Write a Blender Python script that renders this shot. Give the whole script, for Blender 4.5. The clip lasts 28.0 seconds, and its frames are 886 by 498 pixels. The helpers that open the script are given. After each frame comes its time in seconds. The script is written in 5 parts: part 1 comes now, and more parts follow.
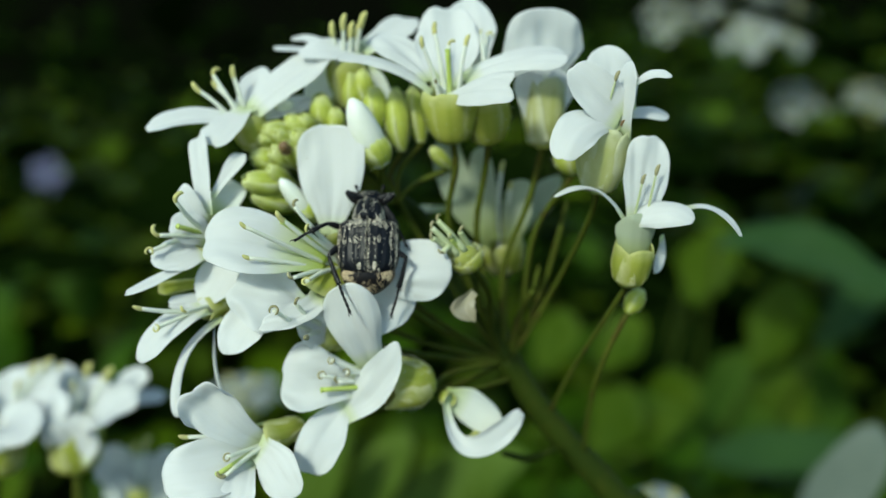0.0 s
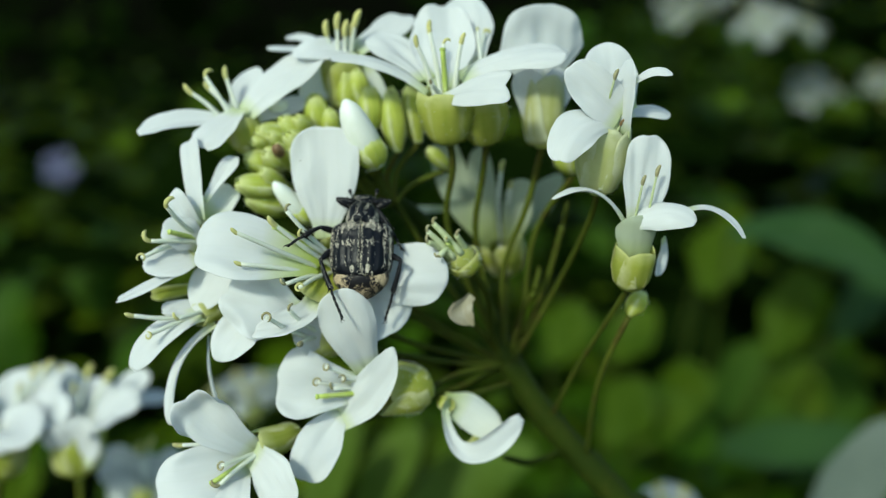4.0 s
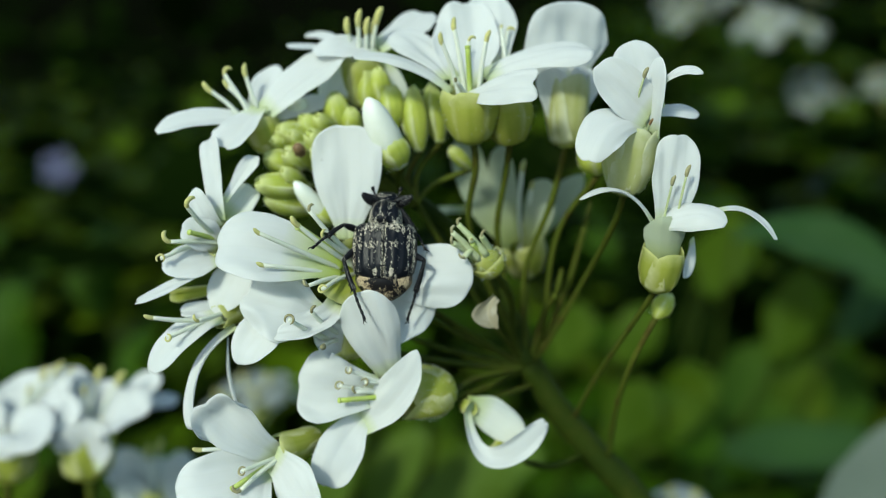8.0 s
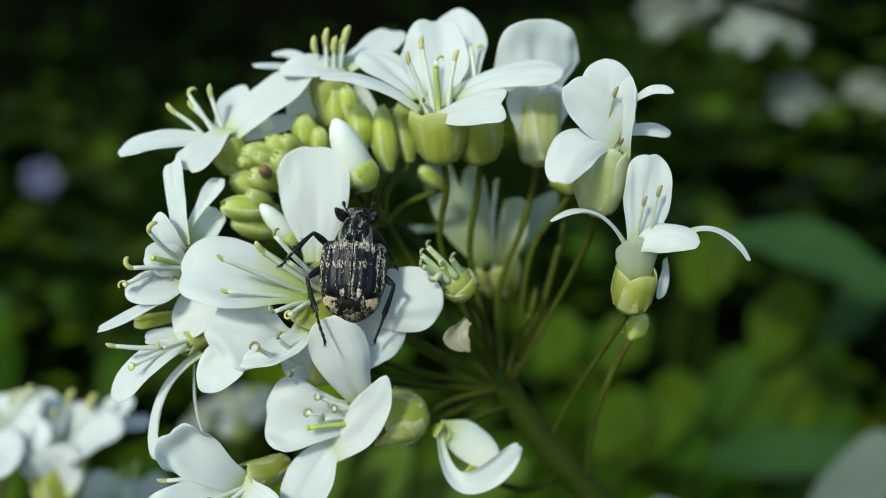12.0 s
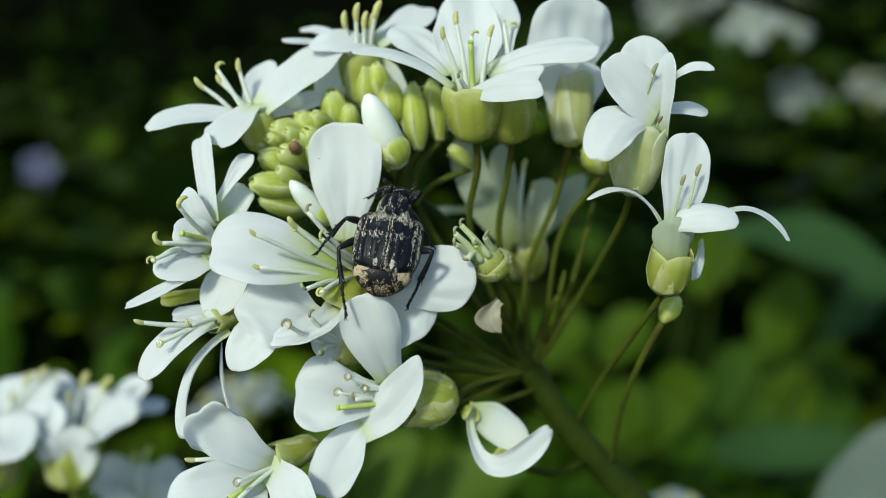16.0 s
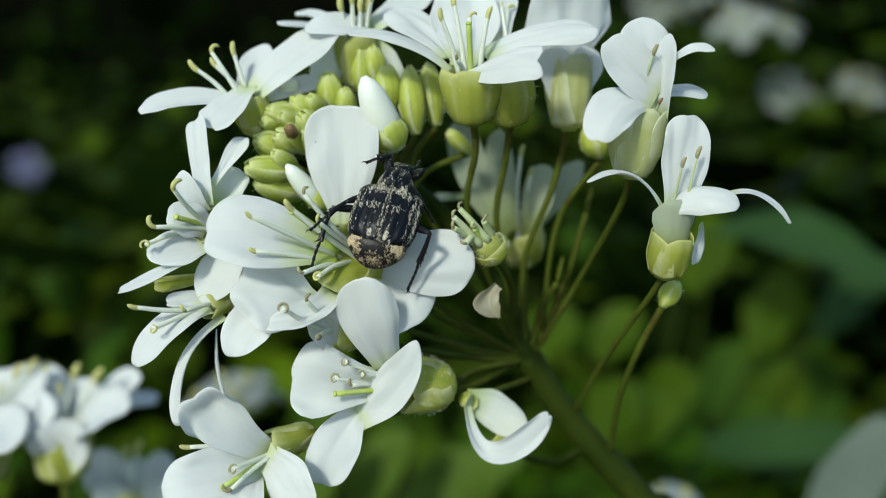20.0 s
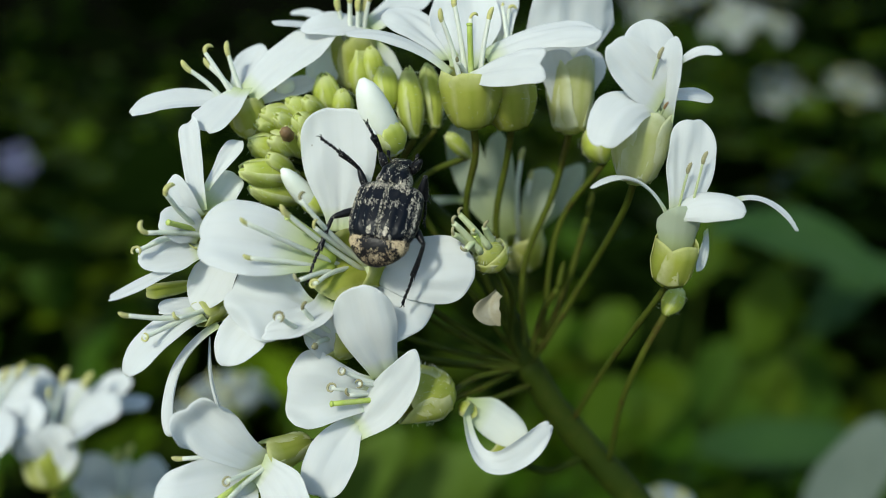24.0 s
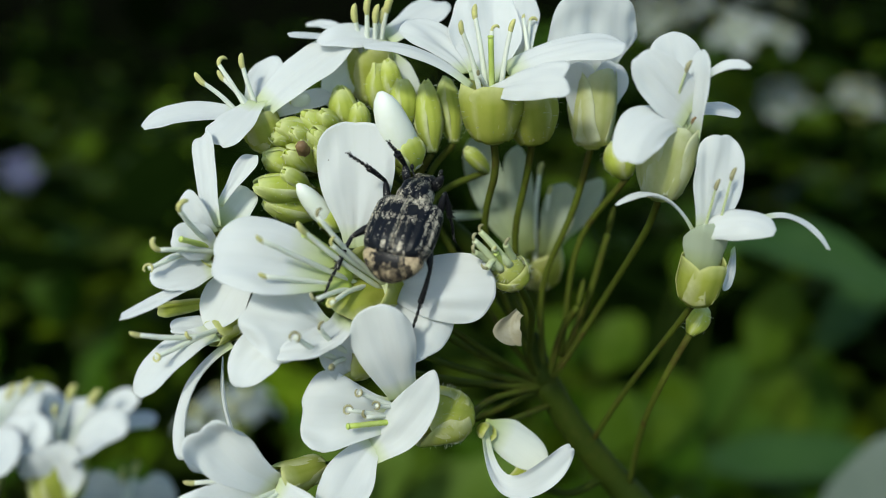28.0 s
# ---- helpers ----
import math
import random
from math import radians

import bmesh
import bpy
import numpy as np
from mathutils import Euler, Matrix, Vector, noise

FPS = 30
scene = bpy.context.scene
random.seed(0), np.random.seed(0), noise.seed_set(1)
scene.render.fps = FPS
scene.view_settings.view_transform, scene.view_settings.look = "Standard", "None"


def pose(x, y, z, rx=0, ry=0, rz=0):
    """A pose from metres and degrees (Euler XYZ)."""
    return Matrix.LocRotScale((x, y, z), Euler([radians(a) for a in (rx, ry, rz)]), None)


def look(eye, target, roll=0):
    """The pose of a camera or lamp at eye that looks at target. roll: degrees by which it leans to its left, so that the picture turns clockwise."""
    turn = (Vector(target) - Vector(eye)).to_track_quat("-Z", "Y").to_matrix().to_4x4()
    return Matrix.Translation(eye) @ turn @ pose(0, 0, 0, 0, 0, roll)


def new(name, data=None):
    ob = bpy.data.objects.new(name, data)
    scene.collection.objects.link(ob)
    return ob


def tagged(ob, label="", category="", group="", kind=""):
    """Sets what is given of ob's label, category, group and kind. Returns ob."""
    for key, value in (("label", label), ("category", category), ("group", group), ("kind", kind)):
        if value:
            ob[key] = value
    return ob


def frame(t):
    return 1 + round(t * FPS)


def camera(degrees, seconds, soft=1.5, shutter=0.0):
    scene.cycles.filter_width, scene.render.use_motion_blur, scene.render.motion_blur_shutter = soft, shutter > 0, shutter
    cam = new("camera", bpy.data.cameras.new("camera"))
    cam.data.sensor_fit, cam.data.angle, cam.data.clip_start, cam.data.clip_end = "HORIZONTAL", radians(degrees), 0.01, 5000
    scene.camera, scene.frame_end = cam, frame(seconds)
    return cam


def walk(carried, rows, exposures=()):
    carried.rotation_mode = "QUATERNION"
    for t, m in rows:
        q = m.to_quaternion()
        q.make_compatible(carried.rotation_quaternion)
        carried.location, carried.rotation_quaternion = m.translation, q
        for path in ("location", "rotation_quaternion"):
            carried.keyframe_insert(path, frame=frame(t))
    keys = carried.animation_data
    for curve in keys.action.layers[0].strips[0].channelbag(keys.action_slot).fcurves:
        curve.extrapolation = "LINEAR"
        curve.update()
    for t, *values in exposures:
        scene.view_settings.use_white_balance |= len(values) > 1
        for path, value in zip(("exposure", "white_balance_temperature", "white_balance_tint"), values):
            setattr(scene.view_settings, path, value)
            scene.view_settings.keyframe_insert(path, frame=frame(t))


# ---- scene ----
cam = camera(55, 28.0, soft=0.95)
cam.data.dof.use_dof = True
cam.data.dof.focus_distance = 0.0681
cam.data.dof.aperture_fstop = 15.0

# The flower head has axes of its own: x to the right, y away, z up, in millimetres, leaning 20 degrees.
HEAD = pose(0, 0, 0.30, -20, 0, 0) @ Matrix.Translation((0, -0.072, 0))


def at(p):
    """A point of the flower head, in millimetres, as a point of the world."""
    return HEAD @ (Vector(p) / 1000)


def eye(x, y, z, yaw, pitch, roll):
    return HEAD @ Matrix.Translation((x / 1000, y / 1000, z / 1000)) @ pose(0, 0, 0, 0, 0, yaw) @ pose(0, 0, 0, 90 + pitch) @ pose(0, 0, 0, 0, 0, roll)


PATH = [
    (0, 0.84, -2.79, -1.29, -0.72, 0.66, 0.31),
    (0.5, 2.27, -2.69, -1.48, -0.30, 0.53, 0.14),
    (1, 2.24, -2.78, -0.96, -0.66, 0.43, -0.07),
    (1.5, 2.99, -2.41, -0.61, -0.56, 0.54, -0.18),
    (2, 2.19, -2.18, -0.20, -0.75, 0.23, 0.08),
    (2.5, 2.51, -2.17, -0.48, -0.29, 0.36, -0.23),
    (4.5, 2.38, -1.11, 0.20, 0.27, -0.17, -0.03),
    (5, 1.87, -1.12, 0.29, 0.01, 0.14, -0.31),
    (5.5, 0.21, -0.98, -1.65, -0.07, 0.28, 0.28),
    (6, 0.78, -0.78, -1.14, 0.34, -0.07, 0.25),
    (6.5, 1.21, -0.44, -0.13, -0.07, 0.10, 0.05),
    (7, 1.33, -0.31, 0.26, -0.08, 0.17, -0.14),
    (7.5, 1.73, -0.37, 0.08, 0.05, 0.31, -0.50),
    (8, 0.00, 0.00, 0.00, 0.00, 0.00, 0.00),
    (8.5, -0.33, 0.06, -1.08, 0.48, 0.51, 0.10),
    (9, 0.25, 0.26, -0.62, -0.00, 0.20, -0.06),
    (9.5, 0.37, 0.48, -0.67, -0.39, 0.37, 0.13),
    (10, 0.87, 0.35, -0.78, -0.36, 0.16, -0.08),
    (10.5, -1.00, 0.69, -1.90, -0.88, 0.06, 0.59),
    (11, 0.51, 1.18, -0.03, -0.29, 0.05, -0.10),
    (11.5, 1.62, 1.19, 1.11, -0.34, 0.05, -0.46),
    (12, 1.66, 1.27, 1.46, -0.74, 0.37, -0.55),
    (12.5, 0.44, 1.28, 0.27, -0.52, 0.16, -0.14),
    (14.5, -0.26, 2.04, 1.82, -1.17, 0.06, -0.53),
    (15, -1.12, 2.18, 0.49, -1.07, 0.20, -0.21),
    (15.5, -1.12, 2.12, 0.63, -1.28, 0.05, -0.27),
    (16, -1.52, 2.42, 0.09, -1.09, 0.04, -0.04),
    (16.5, -1.80, 2.67, 0.24, -1.08, -0.10, -0.17),
    (17, -0.84, 2.51, 0.04, -1.43, -0.05, -0.25),
    (17.5, -1.48, 2.98, 0.74, -1.26, -0.32, -0.26),
    (18, -1.34, 2.87, -0.14, -1.40, -0.10, -0.29),
    (18.5, -1.62, 2.82, -0.70, -1.99, 0.03, -0.16),
    (19, -2.28, 3.48, -0.19, -2.06, 0.08, 0.09),
    (19.5, -1.55, 3.41, -0.28, -1.68, 0.01, -0.25),
    (20, -2.21, 3.25, -1.30, -1.79, 0.10, -0.14),
    (20.5, -2.55, 3.55, -1.68, -1.84, 0.28, 0.13),
    (22.5, -3.04, 4.40, -1.15, -2.20, 0.05, 0.04),
    (23, -2.25, 4.70, -0.11, -1.96, 0.09, -0.23),
    (23.5, -2.38, 4.44, -1.13, -2.11, 0.47, -0.22),
    (24, -2.80, 4.90, -0.42, -2.36, -0.19, 0.01),
    (24.5, -1.90, 5.32, 1.58, -2.32, 0.15, -0.40),
    (25, -3.40, 5.39, -0.96, -1.94, 0.53, 0.05),
    (25.5, -3.42, 5.60, -0.08, -2.08, 0.79, 0.07),
    (26, -3.92, 5.89, -0.47, -2.04, 0.83, 0.47),
    (26.5, -2.60, 6.38, 1.42, -2.12, 0.51, -0.15),
    (27, -2.40, 6.19, 1.11, -1.98, 0.66, -0.17),
    (27.5, -2.79, 6.55, 1.65, -2.01, 0.55, -0.39),
    (28, -4.12, 6.81, 0.23, -2.22, 0.45, 0.16),
]
walk(cam, [(t, eye(*row)) for t, *row in PATH],
     exposures=[(0, 0.28, 6400, -12), (12, 0.28, 6390, -8), (28, 0.24, 6450, -2)])

# ---- light ----
SUN_TO = Vector((-0.40, -0.63, 0.67)).normalized()
world = bpy.data.worlds.new("sky")
scene.world = world
world.use_nodes = True
wn = world.node_tree.nodes
sky = wn.new("ShaderNodeTexSky")
sky.sky_type = "NISHITA"
sky.sun_disc = False
sky.sun_elevation = math.asin(SUN_TO.z)
sky.sun_rotation = math.atan2(SUN_TO.x, SUN_TO.y)
world.node_tree.links.new(sky.outputs[0], wn["Background"].inputs[0])
wn["Background"].inputs[1].default_value = 0.15
sun_data = bpy.data.lights.new("sun", "SUN")
sun_data.energy = 2.6
sun_data.angle = radians(7)
sun_data.color = (1.0, 0.955, 0.87)
sun = new("sun", sun_data)
sun.matrix_world = look(SUN_TO * 3, (0, 0, 0))


# ---- materials ----
class Mat:
    """A node material with short ways to wire it."""

    def __init__(self, name):
        self.m = bpy.data.materials.new(name)
        self.m.use_nodes = True
        self.t = self.m.node_tree
        self.b = self.t.nodes["Principled BSDF"]
        self.out = self.t.nodes["Material Output"]

    def node(self, kind, **kw):
        n = self.t.nodes.new(kind)
        for k, v in kw.items():
            n.inputs[k].default_value = v
        return n

    def link(self, a, b):
        self.t.links.new(a, b)

    def coord(self, which="Object"):
        return self.node("ShaderNodeTexCoord").outputs[which]

    def noise(self, scale, detail=4, rough=0.55, vec=None):
        n = self.node("ShaderNodeTexNoise", Scale=scale, Detail=detail, Roughness=rough)
        self.link(vec if vec is not None else self.coord(), n.inputs["Vector"])
        return n.outputs["Fac"]

    def ramp(self, fac, *stops):
        n = self.t.nodes.new("ShaderNodeValToRGB")
        e = n.color_ramp.elements
        while len(e) < len(stops):
            e.new(0.5)
        for el, (p, c) in zip(e, stops):
            el.position = p
            el.color = (*c, 1) if len(c) == 3 else c
        self.link(fac, n.inputs[0])
        return n.outputs[0]

    def mix(self, fac, a, b, mode="MIX"):
        n = self.t.nodes.new("ShaderNodeMix")
        n.data_type, n.blend_type = "RGBA", mode
        for src, sock in ((fac, n.inputs[0]), (a, n.inputs[6]), (b, n.inputs[7])):
            if isinstance(src, (int, float)):
                sock.default_value = src
            elif isinstance(src, tuple):
                sock.default_value = (*src, 1)
            else:
                self.link(src, sock)
        return n.outputs[2]

    def math(self, op, a, b=0.0):
        n = self.t.nodes.new("ShaderNodeMath")
        n.operation = op
        for src, sock in ((a, n.inputs[0]), (b, n.inputs[1])):
            if isinstance(src, (int, float)):
                sock.default_value = src
            else:
                self.link(src, sock)
        return n.outputs[0]

    def bump(self, height, strength, dist):
        n = self.node("ShaderNodeBump", Strength=strength, Distance=dist)
        self.link(height, n.inputs["Height"])
        self.link(n.outputs[0], self.b.inputs["Normal"])

    def translucent(self, colour, share):
        """Lets a share of the light through the leaf or petal."""
        tr = self.node("ShaderNodeBsdfTranslucent")
        if isinstance(colour, tuple):
            tr.inputs[0].default_value = (*colour, 1)
        else:
            self.link(colour, tr.inputs[0])
        mx = self.node("ShaderNodeMixShader")
        mx.inputs[0].default_value = share
        self.link(self.b.outputs[0], mx.inputs[1])
        self.link(tr.outputs[0], mx.inputs[2])
        self.link(mx.outputs[0], self.out.inputs[0])

    def set(self, **kw):
        for k, v in kw.items():
            self.b.inputs[k.replace("_", " ")].default_value = (*v, 1) if isinstance(v, tuple) else v


def uv_parts(m):
    s = m.node("ShaderNodeSeparateXYZ")
    m.link(m.coord("UV"), s.inputs[0])
    return s.outputs[0], s.outputs[1]


def petal_material(name, white, claw, share=0.3, reach=0.29):
    m = Mat(name)
    u, v = uv_parts(m)
    fine = m.noise(900, 5)
    broad = m.noise(160, 3)
    tone = m.mix(m.ramp(broad, (0.35, (0, 0, 0)), (0.7, (1, 1, 1))), white, tuple(c * 0.93 for c in white))
    base = m.ramp(v, (0.03, (1, 1, 1)), (reach, (0, 0, 0)))
    col = m.mix(base, tone, claw)
    m.link(col, m.b.inputs["Base Color"])
    # a few pin-prick specks
    dots = m.node("ShaderNodeTexVoronoi", Scale=620.0)
    m.link(m.coord(), dots.inputs["Vector"])
    pick = m.node("ShaderNodeSeparateXYZ")
    m.link(dots.outputs["Color"], pick.inputs[0])
    speck = m.math("MULTIPLY", m.math("LESS_THAN", dots.outputs["Distance"], 0.05), m.math("LESS_THAN", pick.outputs[0], 0.12))
    col = m.mix(m.math("MULTIPLY", speck, 0.6), col, (0.25, 0.22, 0.16))
    m.link(col, m.b.inputs["Base Color"])
    # veins that fan out from the claw
    ang = m.math("MULTIPLY", u, 34.0)
    wob = m.math("ADD", ang, m.math("MULTIPLY", broad, 7.0))
    vein = m.math("SINE", wob)
    col = m.mix(m.ramp(vein, (0.72, (0, 0, 0)), (1.0, (0.04, 0.04, 0.04))), col, (0.55, 0.60, 0.48))
    m.link(col, m.b.inputs["Base Color"])
    h = m.math("ADD", m.math("MULTIPLY", vein, 0.35), m.math("MULTIPLY", fine, 0.7))
    m.bump(h, 0.35, 0.00006)
    m.set(Roughness=0.55)
    m.b.inputs["Specular IOR Level"].default_value = 0.3
    m.translucent(col, share)
    return m.m


def green_material(name, a, b, c, share=0.2, scale=500, rough=0.5, bump=0.0001, uneven=False):
    m = Mat(name)
    fine = m.noise(scale, 5, 0.6)
    broad = m.noise(scale * 0.18, 3)
    col = m.mix(m.ramp(broad, (0.35, (0, 0, 0)), (0.68, (1, 1, 1))), a, b)
    col = m.mix(m.ramp(fine, (0.5, (0, 0, 0)), (0.75, (1, 1, 1))), col, c)
    if uneven:
        each = m.node("ShaderNodeNewGeometry").outputs["Random Per Island"]
        col = m.mix(1.0, col, m.ramp(each, (0.0, (0.12, 0.12, 0.12)), (0.5, (0.35, 0.35, 0.35)), (0.8, (0.75, 0.75, 0.75)), (1.0, (1.0, 1.0, 1.0))), "MULTIPLY")
    m.link(col, m.b.inputs["Base Color"])
    m.bump(fine, 0.5, bump)
    m.set(Roughness=rough)
    m.b.inputs["Specular IOR Level"].default_value = 0.5 if rough < 0.55 else 0.15 if rough < 0.9 else 0.0
    if share:
        m.translucent(col, share)
    return m.m


PETAL = petal_material("white petal", (0.797, 0.81, 0.806), (0.66, 0.72, 0.44), 0.46, 0.2)
PETAL_THROAT = petal_material("petal with a green throat", (0.797, 0.81, 0.806), (0.58, 0.68, 0.14), 0.48, 0.46)
PETAL_THIN = petal_material("thin petal", (0.84, 0.86, 0.80), (0.60, 0.68, 0.24), 0.5, 0.45)
# Greenish petal, dimmed too: shade between the stalks is put into the colour.
PETAL_GREEN_DIM = petal_material("greenish petal with shade in it", (0.44, 0.49, 0.36), (0.40, 0.46, 0.16), 0.4, 0.5)
# Darker copies of the white petal: shade and half shade painted into them.
PETAL_SHADE = petal_material("white petal with shade in it", (0.34, 0.37, 0.34), (0.30, 0.36, 0.18))
PETAL_HALF_SHADE = petal_material("white petal with half shade in it", (0.50, 0.53, 0.50), (0.45, 0.50, 0.26))


def sepal_material(name, body, pale, vein):
    """A sepal or bud scale: green, with a pale thin margin, a darker middle and a mottled skin."""
    m = Mat(name)
    u, v = uv_parts(m)
    off = m.math("ABSOLUTE", m.math("SUBTRACT", u, 0.5))
    fine, broad = m.noise(1100, 5), m.noise(260, 3)
    edge = m.ramp(m.math("ADD", off, m.math("MULTIPLY", m.math("SUBTRACT", broad, 0.5), 0.25)), (0.28, (0, 0, 0)), (0.46, (1, 1, 1)))
    mid = m.ramp(off, (0.0, (0.7, 0.7, 0.7)), (0.10, (0, 0, 0)))
    col = m.mix(edge, m.mix(mid, body, vein), pale)
    col = m.mix(m.ramp(v, (0.75, (0, 0, 0)), (1.0, (0.8, 0.8, 0.8))), col, pale)
    col = m.mix(m.ramp(fine, (0.45, (0, 0, 0)), (0.75, (0.5, 0.5, 0.5))), col, vein)
    m.link(col, m.b.inputs["Base Color"])
    m.bump(m.math("ADD", fine, m.math("MULTIPLY", m.math("SINE", m.math("MULTIPLY", u, 20.0)), 0.3)), 0.4, 0.00006)
    m.set(Roughness=0.6)
    m.b.inputs["Specular IOR Level"].default_value = 0.25
    m.translucent(col, 0.42)
    return m.m


SEPAL = sepal_material("sepal green", (0.46, 0.49, 0.09), (0.66, 0.66, 0.34), (0.38, 0.43, 0.06))
SEPAL_PALE = sepal_material("pale thin sepal", (0.60, 0.62, 0.30), (0.72, 0.74, 0.54), (0.50, 0.54, 0.18))
CUP = green_material("cup green", (0.40, 0.46, 0.10), (0.48, 0.52, 0.16), (0.56, 0.58, 0.28), 0.08, 900, 0.6)
BUD_GREEN = sepal_material("bud green", (0.60, 0.66, 0.13), (0.78, 0.80, 0.48), (0.50, 0.58, 0.09))
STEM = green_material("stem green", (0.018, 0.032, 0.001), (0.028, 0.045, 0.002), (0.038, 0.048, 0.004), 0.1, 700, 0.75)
# Pedicel green lowered: the shade under the flower head is in this colour.
PEDICEL_SHADED = green_material("pedicel green with shade in it", (0.05, 0.068, 0.006), (0.08, 0.10, 0.010), (0.055, 0.042, 0.008), 0.15, 700, 0.75)
OVARY = green_material("ovary green", (0.24, 0.27, 0.05), (0.30, 0.32, 0.08), (0.38, 0.38, 0.15), 0.08, 900, 0.7)
PISTIL = green_material("pistil green", (0.40, 0.50, 0.09), (0.50, 0.58, 0.16), (0.56, 0.62, 0.26), 0.1)
PISTIL_PALE = green_material("spent filament green", (0.52, 0.58, 0.30), (0.60, 0.66, 0.40), (0.66, 0.70, 0.50), 0.3)
FILAMENT = green_material("filament white", (0.80, 0.82, 0.74), (0.76, 0.80, 0.66), (0.82, 0.83, 0.78), 0.3)
ANTHER = green_material("anther yellow", (0.60, 0.58, 0.22), (0.50, 0.48, 0.20), (0.38, 0.34, 0.18), 0.1, 2500, 0.8, 0.0001)
BUD_WHITE = green_material("bud white", (0.78, 0.80, 0.74), (0.72, 0.77, 0.62), (0.80, 0.82, 0.78), 0.1)
PALE_LEAF = green_material("pale leaf", (0.10, 0.13, 0.105), (0.125, 0.155, 0.13), (0.145, 0.175, 0.145), 0.2, 60, 0.6, 0.001)
ANTHER_OLD = green_material("anther brown", (0.22, 0.20, 0.10), (0.30, 0.28, 0.16), (0.42, 0.40, 0.26), 0.0, 2500, 0.8, 0.0001)
WITHERED = green_material("withered petal", (0.50, 0.47, 0.34), (0.38, 0.33, 0.22), (0.56, 0.54, 0.44), 0.45)
BROWN_SPOT = green_material("brown tip", (0.16, 0.09, 0.04), (0.22, 0.14, 0.06), (0.10, 0.06, 0.03), 0.0)
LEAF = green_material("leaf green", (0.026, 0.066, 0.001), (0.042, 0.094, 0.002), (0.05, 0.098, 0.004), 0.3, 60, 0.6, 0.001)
LEAF_BLUE = green_material("bluish leaf", (0.024, 0.058, 0.014), (0.034, 0.078, 0.018), (0.040, 0.080, 0.024), 0.2, 60, 0.6, 0.001)
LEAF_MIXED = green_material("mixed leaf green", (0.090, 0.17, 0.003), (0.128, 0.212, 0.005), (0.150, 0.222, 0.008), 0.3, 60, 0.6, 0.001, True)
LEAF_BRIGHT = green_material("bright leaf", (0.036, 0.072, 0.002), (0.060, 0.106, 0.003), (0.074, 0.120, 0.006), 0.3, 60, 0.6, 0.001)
LEAF_FRESH = green_material("fresh yellow-green leaf", (0.072, 0.124, 0.014), (0.102, 0.162, 0.022), (0.12, 0.18, 0.03), 0.35, 60, 0.6, 0.001)
# Brighter copy of the leaf green: patches of sun are put into the colour.
LEAF_SUN = green_material("leaf green with sun in it", (0.106, 0.184, 0.003), (0.148, 0.228, 0.005), (0.16, 0.236, 0.008), 0.3, 60, 0.6, 0.001, True)
# Leaf green for the far growth, with its shade put into the colour.
LEAF_SHADED = green_material("leaf darkened as in shade", (0.0035, 0.008, 0.001), (0.006, 0.013, 0.002), (0.008, 0.016, 0.0025), 0.15, 60, 0.92, 0.001)
# Soil taken almost to black: the shade over the ground is in its colour.
SOIL = green_material("soil darkened as in shade", (0.002, 0.002, 0.0014), (0.0035, 0.004, 0.002), (0.003, 0.005, 0.0015), 0.0, 40, 0.95, 0.01)
PURPLE = green_material("purple petal", (0.026, 0.032, 0.10), (0.036, 0.044, 0.13), (0.05, 0.055, 0.15), 0.2, 80)


